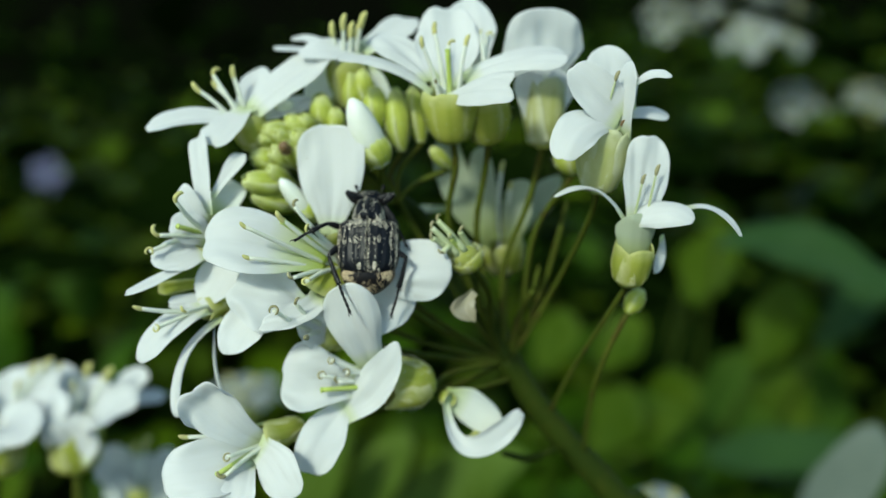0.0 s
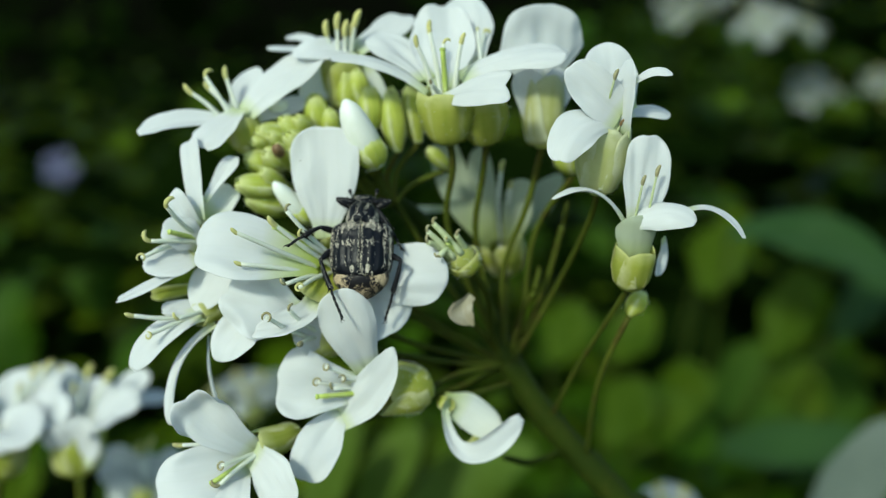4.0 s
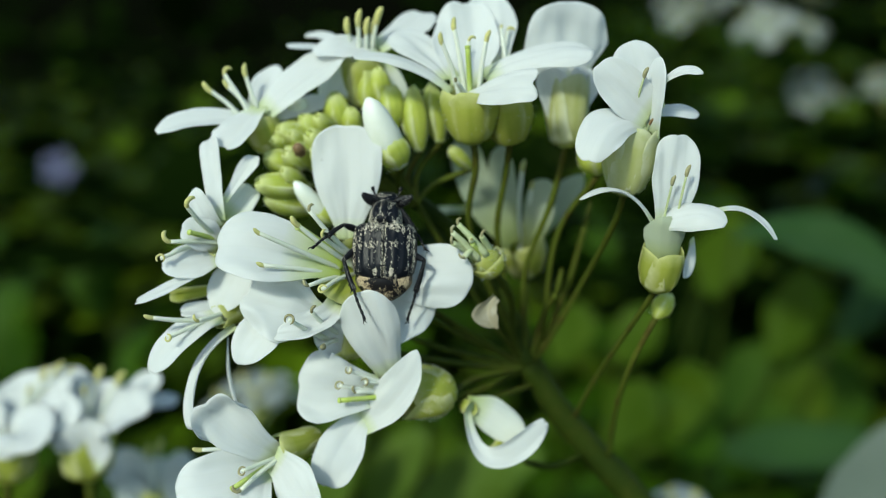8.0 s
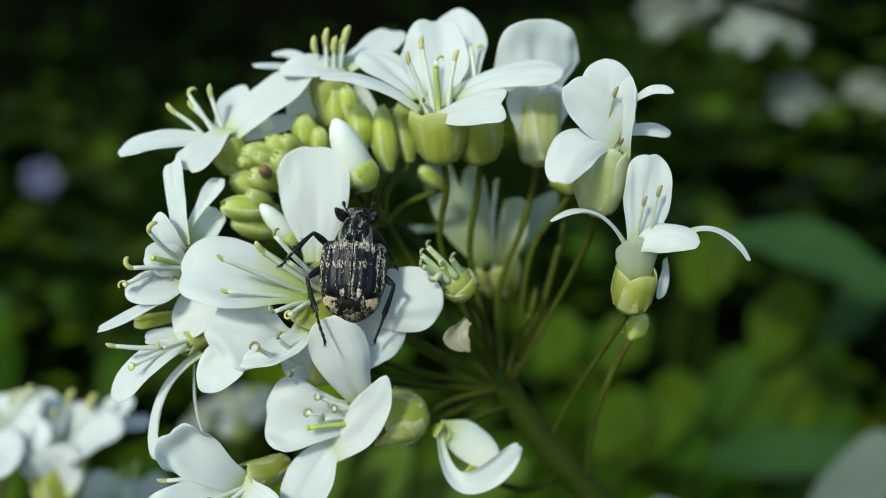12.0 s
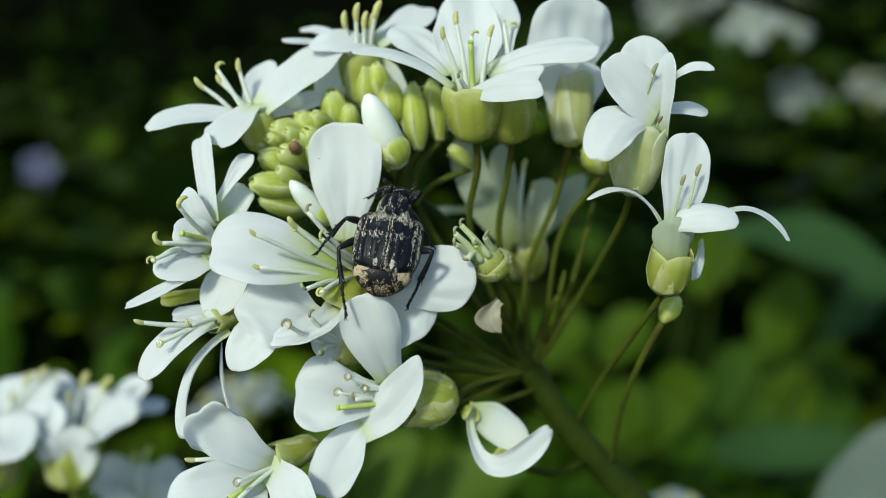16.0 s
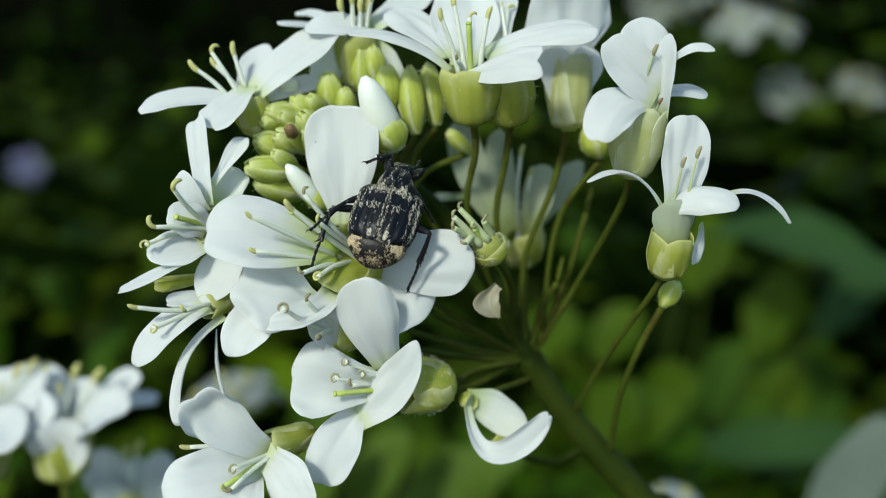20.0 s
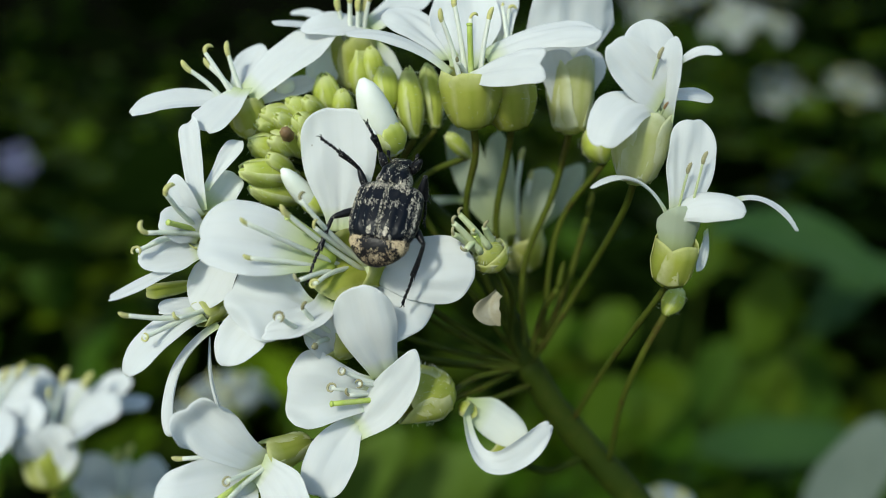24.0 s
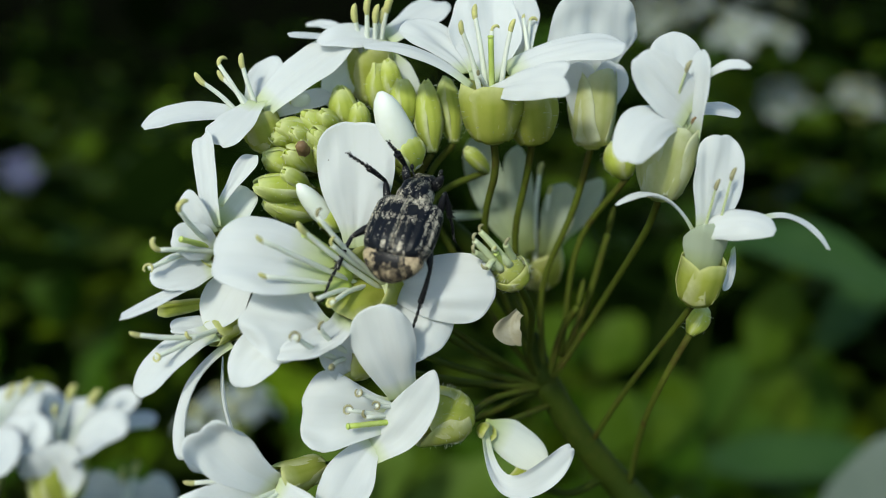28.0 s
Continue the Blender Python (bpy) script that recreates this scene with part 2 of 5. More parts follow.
def chitin(name, dark, low, high, tan, more=(), less=(), stripes=0.0):
    """Black chitin, sown with pale hair-like scales. more, less: blotches (across, along, half width, half length, strength), alike on both sides, in millimetres."""
    m = Mat(name)
    place = m.coord()
    sep = m.node("ShaderNodeSeparateXYZ")
    m.link(place, sep.inputs[0])
    ax = m.math("MULTIPLY", m.math("ABSOLUTE", sep.outputs[0]), 1000.0)
    ay = m.math("MULTIPLY", sep.outputs[1], 1000.0)
    wander = m.noise(1300, 4, 0.65)

    def blotch(cx, cy, rx, ry, strength, loose=3.2):
        dx = m.math("DIVIDE", m.math("SUBTRACT", ax, cx), rx)
        dy = m.math("DIVIDE", m.math("SUBTRACT", ay, cy), ry)
        d = m.math("SQRT", m.math("ADD", m.math("MULTIPLY", dx, dx), m.math("MULTIPLY", dy, dy)))
        d = m.math("ADD", d, m.math("MULTIPLY", m.math("SUBTRACT", wander, 0.5), loose))
        inside = m.math("MULTIPLY", m.math("SUBTRACT", 1.25, d), 2.0)
        return m.math("MULTIPLY", m.math("MINIMUM", m.math("MAXIMUM", inside, 0.0), 1.0), strength)

    stretch = m.node("ShaderNodeMapping")
    stretch.inputs["Scale"].default_value = (1.0, 0.36, 1.0)
    m.link(place, stretch.inputs[0])
    v = m.node("ShaderNodeTexVoronoi", Scale=21000.0)
    m.link(stretch.outputs[0], v.inputs["Vector"])
    cell = m.node("ShaderNodeSeparateXYZ")
    m.link(v.outputs["Color"], cell.inputs[0])
    patch = m.noise(900, 4, 0.7)
    dens = m.ramp(patch, (0.46, (low,) * 3), (0.60, (high,) * 3))
    if stripes:
        wave = m.math("SINE", m.math("MULTIPLY", ax, 13.0))
        dens = m.math("ADD", dens, m.math("MULTIPLY", wave, stripes))
    for b in more:
        dens = m.math("ADD", dens, blotch(*b))
    for b in less:
        dens = m.math("SUBTRACT", dens, blotch(*b, 1.2))
    on = m.math("LESS_THAN", cell.outputs[0], dens)
    shade = m.mix(cell.outputs[1], tan, tuple(c * 0.55 for c in tan))
    m.link(m.mix(on, dark, shade), m.b.inputs["Base Color"])
    m.link(m.math("ADD", m.math("MULTIPLY", on, 0.45), 0.34), m.b.inputs["Roughness"])
    m.b.inputs["Specular IOR Level"].default_value = 0.16
    h = m.math("ADD", m.math("MULTIPLY", on, 0.8), m.noise(5000, 3))
    m.bump(h, 0.8, 0.00004)
    return m.m


CHITIN = chitin("black wing chitin", (0.004, 0.005, 0.008), 0.0, 0.30, (0.60, 0.54, 0.43),
                more=((0.9, 1.2, 1.1, 0.35, 0.36), (1.0, -0.35, 0.9, 0.3, 0.12), (0.68, -2.62, 0.16, 0.36, 0.6), (0.12, -0.5, 0.12, 2.0, 0.2), (2.5, -0.5, 0.2, 2.0, 0.25)),
                less=((0.66, 0.35, 0.26, 0.34, 2.0), (1.35, 0.3, 0.22, 0.3, 2.0), (0.5, -1.5, 0.15, 0.6, 1.3), (1.02, -1.5, 0.18, 0.75, 1.3), (1.65, -1.5, 0.3, 0.9, 1.3), (1.5, -2.7, 0.4, 0.3, 1.0)), stripes=0.12)
CHITIN_TAN = chitin("tan scaled chitin", (0.006, 0.005, 0.006), 0.02, 0.24, (0.56, 0.44, 0.28),
                    more=((1.8, -3.25, 0.5, 0.45, 0.8), (1.3, -4.0, 0.35, 0.25, 0.25), (0.0, -4.5, 0.8, 0.2, 0.3)), less=((0.0, -3.4, 0.6, 0.5, 0.25), (0.55, -3.75, 0.24, 0.24, 1.6)))
CHITIN_FORE = chitin("black shield chitin", (0.004, 0.005, 0.008), 0.0, 0.36, (0.66, 0.60, 0.48),
                     more=((1.3, 2.2, 0.25, 0.8, 0.4), (0.4, 3.2, 0.1, 0.7, 0.3), (0.8, 1.62, 0.8, 0.1, 0.35)), less=((0.36, 1.85, 0.26, 0.28, 1.8), (0.0, 3.0, 0.2, 0.8, 0.6), (0.85, 2.6, 0.25, 0.5, 0.6)))
CHITIN_LEG = chitin("leg chitin", (0.008, 0.008, 0.010), 0.0, 0.16, (0.45, 0.42, 0.36))


# ---- mesh makers ----
def mesh_of(name, verts, faces, mat, uvs=None, smooth=True):
    me = bpy.data.meshes.new(name)
    me.from_pydata([tuple(v) for v in verts], [], faces)
    me.materials.append(mat)
    if smooth:
        me.polygons.foreach_set("use_smooth", [True] * len(me.polygons))
    if uvs is not None:
        layer = me.uv_layers.new(name="UVMap")
        idx = np.empty(len(me.loops), dtype=np.int32)
        me.loops.foreach_get("vertex_index", idx)
        layer.data.foreach_set("uv", np.asarray(uvs, dtype=np.float32)[idx].ravel())
    me.update()
    return me


def part(name, me, parent, label=""):
    ob = new(name, me)
    ob.parent = parent
    if label:
        tagged(ob, label)
    return ob


def thing(name, p, label, category, group=""):
    """An Empty at a point of the flower head, with the head's axes."""
    ob = new(name)
    ob.empty_display_size = 0.002
    ob.matrix_world = HEAD @ Matrix.Translation(Vector(p) / 1000)
    return tagged(ob, label, category, group)


def unit(v):
    v = np.asarray(v, float)
    return v / max(1e-9, np.linalg.norm(v))


RNG = np.random.default_rng(7)


def smooth01(a, b, t):
    x = np.clip((t - a) / (b - a), 0, 1)
    return x * x * (3 - 2 * x)


def petal_mesh(base, mid, tip, width, face, face_tip=None, cup=0.15, claw=0.3, wide=0.62, ripple=0.03, thick=0.13, mat=None,
               notch=0.012, curl=0.0, nu=25, nv=25, point=1.0, ragged=0.08, lip=0.0):
    """A petal or leaf, in millimetres: its spine runs base, mid, tip; face is the way its upper side looks."""
    base, mid, tip = (np.asarray(p, float) for p in (base, mid, tip))
    ctrl = 2 * mid - (base + tip) / 2
    f0 = unit(face)
    f1 = unit(face if face_tip is None else face_tip)
    ph = RNG.uniform(0, 6.28, 4)
    point *= 0.9 + 0.12 * math.sin(3 * ph[3])
    t = 0.5 - 0.5 * np.cos(np.linspace(0, np.pi, nv))
    t = 0.4 * t + 0.6 * np.linspace(0, 1, nv)
    u = 0.75 * np.sin(np.linspace(-1, 1, nu) * np.pi / 2) + 0.25 * np.linspace(-1, 1, nu)
    front, back, uv = [], [], []
    length = np.linalg.norm(tip - base)
    reach = []
    for uu in u:
        r = wide + (1 - wide) * max(0.0, 1 - abs(uu) ** (2.1 / point)) ** (0.5 * point)
        r *= 1 + ragged * (1.1 * noise.noise(Vector((uu * 1.2 + 7, ph[2] * 7, 1.5))) + 0.10 * noise.noise(Vector((uu * 5 + 3, ph[1] * 7, 4.5)))) * (1 - abs(uu)) ** 0.7
        reach.append(r - notch * (1 - min(1.0, abs(uu) * 3)) ** 2)
    for tv in t:
        for k, uu in enumerate(u):
            e = tv * reach[k]
            p = (1 - e) ** 2 * base + 2 * e * (1 - e) * ctrl + e**2 * tip
            d = unit(2 * (1 - e) * (ctrl - base) + 2 * e * (tip - ctrl))
            f = unit(f0 * (1 - e) + f1 * e)
            s = unit(np.cross(d, f))
            n = np.cross(s, d)
            h = width / 2 * (claw + (1 - claw) * smooth01(0.0, wide, e)) * (1 + ripple * np.sin(9 * e + ph[0]))
            side = 4.0 if uu > 0 else -4.0
            x = h * uu * (1 + 1.6 * ragged * noise.noise(Vector((e * 2.6 + ph[3] * 9, side, ph[0]))) + 0.15 * ragged * noise.noise(Vector((e * 11 + ph[1] * 9, side, ph[2]))))
            up = cup * h * uu * uu
            up += ripple * width * 0.6 * (np.sin(5 * uu + 4 * e + ph[1]) * 0.4 + np.sin(11 * e * (0.5 + abs(uu)) + ph[2] + 2 * np.sign(uu)) * abs(uu) ** 1.5 * e)
            up += width * 0.11 * e * noise.noise(Vector((uu * 1.3 + ph[0] * 3, e * 2.4, ph[1] * 5)))
            up += width * 0.022 * smooth01(0.05, 0.4, e) * noise.noise(Vector((uu * 4.2 + ph[3] * 5, e * 1.8, ph[2] * 5)))
            up -= width * 0.028 * math.exp(-((uu / 0.10) ** 2)) * (1 - smooth01(0.5, 0.95, e))
            up -= curl * length * e**3 * (0.4 + 0.6 * abs(uu) ** 2)
            up += lip * length * smooth01(0.82, 1.0, tv)
            q = p + s * x + n * up
            rim = min(1 - abs(uu), (1 - tv) * 1.5)
            th = thick / 2 * min(1.0, 0.25 + rim * 3)
            front.append(q + n * th)
            back.append(q - n * th)
            uv.append((uu * 0.5 + 0.5, e))
    nvu = nv * nu
    verts = np.array(front + back) / 1000
    faces = []
    for i in range(nv - 1):
        for j in range(nu - 1):
            a, b, c, e = i * nu + j, i * nu + j + 1, (i + 1) * nu + j + 1, (i + 1) * nu + j
            faces.append((a, b, c, e))
            faces.append((nvu + e, nvu + c, nvu + b, nvu + a))
        for j in (0, nu - 1):
            a, b = i * nu + j, (i + 1) * nu + j
            faces.append((a, b, nvu + b, nvu + a) if j == 0 else (b, a, nvu + a, nvu + b))
    for i in (0, nv - 1):
        for j in range(nu - 1):
            a, b = i * nu + j, i * nu + j + 1
            faces.append((b, a, nvu + a, nvu + b) if i == 0 else (a, b, nvu + b, nvu + a))
    return mesh_of("petal", verts, faces, mat, uv + uv)


def curve_points(pts, n):
    """A smooth line through the points (Catmull-Rom)."""
    p = [np.asarray(q, float) for q in pts]
    if len(p) == 2:
        return [p[0] + (p[1] - p[0]) * k / (n - 1) for k in range(n)]
    p = [2 * p[0] - p[1], *p, 2 * p[-1] - p[-2]]
    out = []
    segs = len(p) - 3
    for k in range(n):
        s = k / (n - 1) * segs
        i = min(int(s), segs - 1)
        t = s - i
        a, b, c, d = p[i : i + 4]
        out.append(0.5 * (2 * b + (c - a) * t + (2 * a - 5 * b + 4 * c - d) * t**2 + (3 * b - a - 3 * c + d) * t**3))
    return out


def tube_data(pts, radii, sides=8, flat=1.0):
    """Vertices and faces of a closed tube along points, in millimetres."""
    pts = np.array(pts, float)
    n = len(pts)
    tan = np.gradient(pts, axis=0)
    tan /= np.maximum(1e-9, np.linalg.norm(tan, axis=1))[:, None]
    ref = np.array((0, 0, 1.0)) if abs(tan[0][2]) < 0.9 else np.array((1.0, 0, 0))
    verts, faces = [], []
    for i in range(n):
        a = unit(np.cross(tan[i], ref))
        b = np.cross(a, tan[i])
        ref = b
        for k in range(sides):
            w = 2 * np.pi * k / sides
            verts.append(pts[i] + radii[i] * (a * np.cos(w) + b * np.sin(w) * flat))
    for i in range(n - 1):
        for k in range(sides):
            k2 = (k + 1) % sides
            faces.append((i * sides + k, i * sides + k2, (i + 1) * sides + k2, (i + 1) * sides + k))
    faces.append(tuple(range(sides))[::-1])
    faces.append(tuple(range((n - 1) * sides, n * sides)))
    return np.array(verts), faces


def tube_mesh(name, pts, r0, r1, mat, n=12, sides=8, bulge=None, rough=0.0):
    line = curve_points(pts, n)
    radii = []
    for k in range(n):
        t = k / (n - 1)
        r = r0 + (r1 - r0) * t
        if bulge:
            r *= bulge(t)
        radii.append(r * (1 + rough * RNG.uniform(-1, 1)))
    v, f = tube_data(line, radii, sides)
    return mesh_of(name, v / 1000, f, mat)


def rounded(t):
    return max(0.12, math.sqrt(max(0.0, 1 - abs(2 * t - 1) ** 2.6)))


def anther_mesh(tip, way, kind, size, mat):
    """A pollen sac: a rod that lies across its filament, or one that has curled into a ring."""
    way, tip = unit(way), np.asarray(tip, float)
    side = unit(np.cross(way, (0.3, -1, 0.2)))
    if kind == "ring":
        out = unit((-0.25, -1, 0.25))
        e1 = unit(np.cross(out, (0.2, 0, 1)))
        e2 = np.cross(out, e1)
        turn = RNG.uniform(0, 6.28)
        pts = [tip + size * 0.5 * (1 - 0.03 * a) * (e1 * math.cos(a + turn) + e2 * math.sin(a + turn)) + out * 0.05 * a for a in np.linspace(-1.2, 4.4, 16)]
        r = size * 0.15
    elif kind == "hook":
        pts = [tip + size * (way * (0.7 * math.sin(a)) + side * 0.6 * (1 - math.cos(a))) for a in np.linspace(-0.8, 2.6, 10)]
        r = size * 0.25
    else:
        pts = [tip + way * size * k + side * size * 0.22 * k * k for k in np.linspace(-0.95, 0.9, 11)]
        r = size * 0.31
    n = len(pts)
    v, f = tube_data(pts, [r * rounded(k / (n - 1)) for k in range(n)], 8)
    return mesh_of("anther", v / 1000, f, mat)


def fuzz_mesh(axis, a, b, ln, radius, count):
    """Short hairs that stand off a rounded body along an axis."""
    v, f = [], []
    for _ in range(count):
        w, h = RNG.uniform(0, 2 * np.pi), RNG.uniform(0.05, 0.95)
        out = a * np.cos(w) + b * np.sin(w)
        foot = axis * h * ln + out * radius(h)
        sp, sf = tube_data([foot - out * 0.15, foot + out * 0.15 + RNG.normal(0, 0.04, 3), foot + out * RNG.uniform(0.22, 0.42) + RNG.normal(0, 0.07, 3)], [0.018, 0.013, 0.004], 3)
        f += [tuple(i + len(v) for i in face) for face in sf]
        v += list(sp)
    return mesh_of("fuzz", np.array(v) / 1000, f, FILAMENT)


def flower(label, root, calyx, petals, stamens=(), pistil=None, stalk=(), cal_r=1.5, sepal_len=None, mat=None, sepals=4, group="flowers of the head",
           stalk_r=0.28, name="flower", category="flower", fuzz=0, style_r=0.27, mat_of_stamens=None, sepal_mat=None, thread=0.25, seat=0.3):
    """One cross-shaped flower. root: where its petals spring; calyx: the foot of its sepals; stalk: the line of its pedicel from there."""
    root, calyx = np.asarray(root, float), np.asarray(calyx, float)
    ob = thing(name, tuple(calyx), label, category, group)
    axis = unit(root - calyx)
    deep = np.linalg.norm(root - calyx)

    def rel(p):
        return np.asarray(p, float) - calyx

    a = unit(np.cross(axis, (0.2, 1, 0.1)))
    b = np.cross(axis, a)
    for p in petals:
        kw = dict(p[4]) if len(p) > 4 else {}
        mid, tip, width, face = p[:4]
        start = kw.pop("base", None)
        pm = kw.pop("mat", mat or PETAL)
        lab, kind = kw.pop("label", ""), kw.pop("name", "petal")
        if start is None:
            away = np.asarray(mid, float) - root
            away = away - axis * (away @ axis)
            start = root - axis * 0.25 * deep + unit(away) * cal_r * 0.45
        part(kind, petal_mesh(rel(start), rel(mid), rel(tip), width, face, mat=pm, **kw), ob, lab)
    ln = sepal_len or deep
    for k in range(sepals):
        w = 2 * np.pi * (k + 0.35) / max(1, sepals)
        out = a * np.cos(w) + b * np.sin(w)
        s0, s1, s2 = axis * 0.0 * ln + out * cal_r * 0.66, axis * 0.45 * ln + out * cal_r * 1.06, axis * 1.08 * ln + out * cal_r * 1.10
        part("sepal", petal_mesh(s0, s1, s2, cal_r * (2.1 if sepals < 5 else 1.75), out, cup=-0.62, claw=0.92, wide=0.6, ripple=0.02, thick=0.18, point=0.85, notch=0.0, ragged=0.04, mat=sepal_mat or SEPAL, nu=9, nv=12), ob)
    # the green floor of the cup, on which all stands
    part("receptacle", tube_mesh("receptacle", [axis * -0.3, axis * 0.1 * ln, axis * 0.3 * ln], 1, 1, CUP, 8, 10,
                                 bulge=lambda t: cal_r * (0.3 + 0.45 * math.sin(min(1.0, t * 1.3 + 0.05) * 1.6)) * (1 if t < 0.9 else 0.8)), ob)
    if fuzz:
        part("fuzz", fuzz_mesh(axis, a, b, ln, lambda h: cal_r * (0.45 + 0.68 * math.sin(min(1.0, h * 1.5 + 0.1) * 1.57)), fuzz), ob, "short pale hairs on the sepals")
    for k, s in enumerate(stamens):
        tip, kind = np.asarray(s[0], float), s[1]
        size = 1.35 * (s[2] if len(s) > 2 else 0.55)
        amat = s[3] if len(s) > 3 else ANTHER
        w = 2 * np.pi * k / max(1, len(stamens))
        foot = axis * seat * deep + (a * np.cos(w) + b * np.sin(w)) * 0.5 * (1 + seat - 0.3)
        end = rel(tip)
        mid = (foot + end) / 2 + axis * 0.12 * np.linalg.norm(end - foot)
        fil = part("stamen", tube_mesh("stamen", [foot, mid, end], thread, thread * 0.71, mat_of_stamens or FILAMENT, 10, 8), ob)
        part("anther", anther_mesh(end, unit(end - mid) + np.array((0.15, 0, 0.1)), kind, size, amat), fil, "curled pollen sac" if kind == "ring" else "")
    if pistil is not None:
        end = rel(pistil)
        style = part("pistil", tube_mesh("pistil", [axis * 0.2 * deep, (axis * 0.2 * deep + end) / 2 + axis * 0.3, end], style_r, style_r * 0.8, PISTIL, 10, 8), ob)
        ex = unit(end - axis * 0.2 * deep)
        part("stigma", tube_mesh("stigma", [end - ex * 0.1, end + ex * 0.18], style_r * 0.93, style_r * 1.04, PISTIL, 6, 8, bulge=rounded), style)
    if len(stalk):
        part("pedicel", tube_mesh("pedicel", [axis * 0.1, *[rel(p) for p in stalk]], stalk_r * 1.15, stalk_r, PEDICEL_SHADED, 18, 8, rough=0.04), ob)
    return ob


def bud(label, foot, top, r, stalk=(), white=0.0, name="bud"):
    """A closed bud: four sepals clasped round it, and, when white shows, the rolled petals above them."""
    foot, top = np.asarray(foot, float), np.asarray(top, float)
    ob = thing(name, tuple(foot), label, "flower bud", "buds of the head")
    axis = unit(top - foot)
    ln = np.linalg.norm(top - foot)
    a = unit(np.cross(axis, (0.2, 1, 0.1)))
    b = np.cross(axis, a)
    green = ln * (1 - 0.55 * white)
    for k in range(4):
        w = 2 * np.pi * (k + 0.4) / 4
        out = a * np.cos(w) + b * np.sin(w)
        part("sepal", petal_mesh(axis * 0.02 * ln + out * r * 0.2, axis * green * 0.5 + out * r * 1.0, axis * green + out * r * (0.25 + 0.5 * white), r * 1.9, out,
                                 cup=-0.42, claw=0.5, wide=0.45, ripple=0.04, thick=0.25, mat=BUD_GREEN, nu=7, nv=11), ob)
    core = BUD_WHITE if white else CUP
    part("fuzz", fuzz_mesh(axis, a, b, green, lambda h: r * 1.02 * math.sin(math.pi * (0.15 + 0.7 * h)) ** 0.6, 28), ob, "short pale hairs")
    part("rolled_petals", tube_mesh("rolled_petals", [axis * 0.05 * ln, axis * 0.5 * ln + a * 0.1 * r, axis * ln], 1, 1, core, 12, 12,
                                    bulge=lambda t: r * (1.08 if white else 0.62) * max(0.03, 1 - t ** 3.4) ** 0.5 * (0.55 + 0.45 * min(1.0, t * 2.5))), ob)
    if len(stalk):
        part("pedicel", tube_mesh("pedicel", [axis * 0.1, *[np.asarray(p, float) - foot for p in stalk]], 0.3, 0.27, PEDICEL_SHADED, 12, 8), ob)
    return ob


# ---- the ground ----
def ground_mesh():
    n = 70
    e = np.linspace(-1, 1, n)
    g = np.sign(e) * (0.9 * np.abs(e) + 120 * np.abs(e) ** 6)
    verts, faces = [], []
    for y in g:
        for x in g:
            r = math.hypot(x, y)
            z = 0.02 * noise.noise(Vector((x * 4, y * 4, 0))) + 0.05 * noise.noise(Vector((x * 0.9, y * 0.9, 3))) * min(1, r)
            verts.append((x, y + 0.3, z))
    for i in range(n - 1):
        for j in range(n - 1):
            a = i * n + j
            faces.append((a, a + 1, a + n + 1, a + n))
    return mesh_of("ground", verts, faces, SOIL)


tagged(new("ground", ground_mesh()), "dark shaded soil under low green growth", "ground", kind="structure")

# ---- the flower head ----
HUB = (8.8, 88.0, -12.2)
V = (0, -1, 0.25)  # towards the open side of the head
part_of_stalk = thing("flower_stalk", (8.8, 88.0, -12.2), "stout green main stalk that carries the white flower head", "stalk")
_foot = np.asarray(HUB, float)
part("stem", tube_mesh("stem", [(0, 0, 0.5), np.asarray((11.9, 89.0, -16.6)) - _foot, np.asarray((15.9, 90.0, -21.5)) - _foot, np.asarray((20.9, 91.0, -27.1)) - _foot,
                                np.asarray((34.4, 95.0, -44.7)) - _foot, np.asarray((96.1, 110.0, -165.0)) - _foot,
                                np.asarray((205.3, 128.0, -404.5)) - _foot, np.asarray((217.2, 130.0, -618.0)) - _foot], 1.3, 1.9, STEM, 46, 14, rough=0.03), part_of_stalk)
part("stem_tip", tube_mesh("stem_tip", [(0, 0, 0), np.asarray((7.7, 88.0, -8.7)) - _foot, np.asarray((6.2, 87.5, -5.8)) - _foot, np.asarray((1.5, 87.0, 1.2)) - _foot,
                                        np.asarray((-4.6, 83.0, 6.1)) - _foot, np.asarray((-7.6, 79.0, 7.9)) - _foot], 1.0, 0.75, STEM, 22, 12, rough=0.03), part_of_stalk)

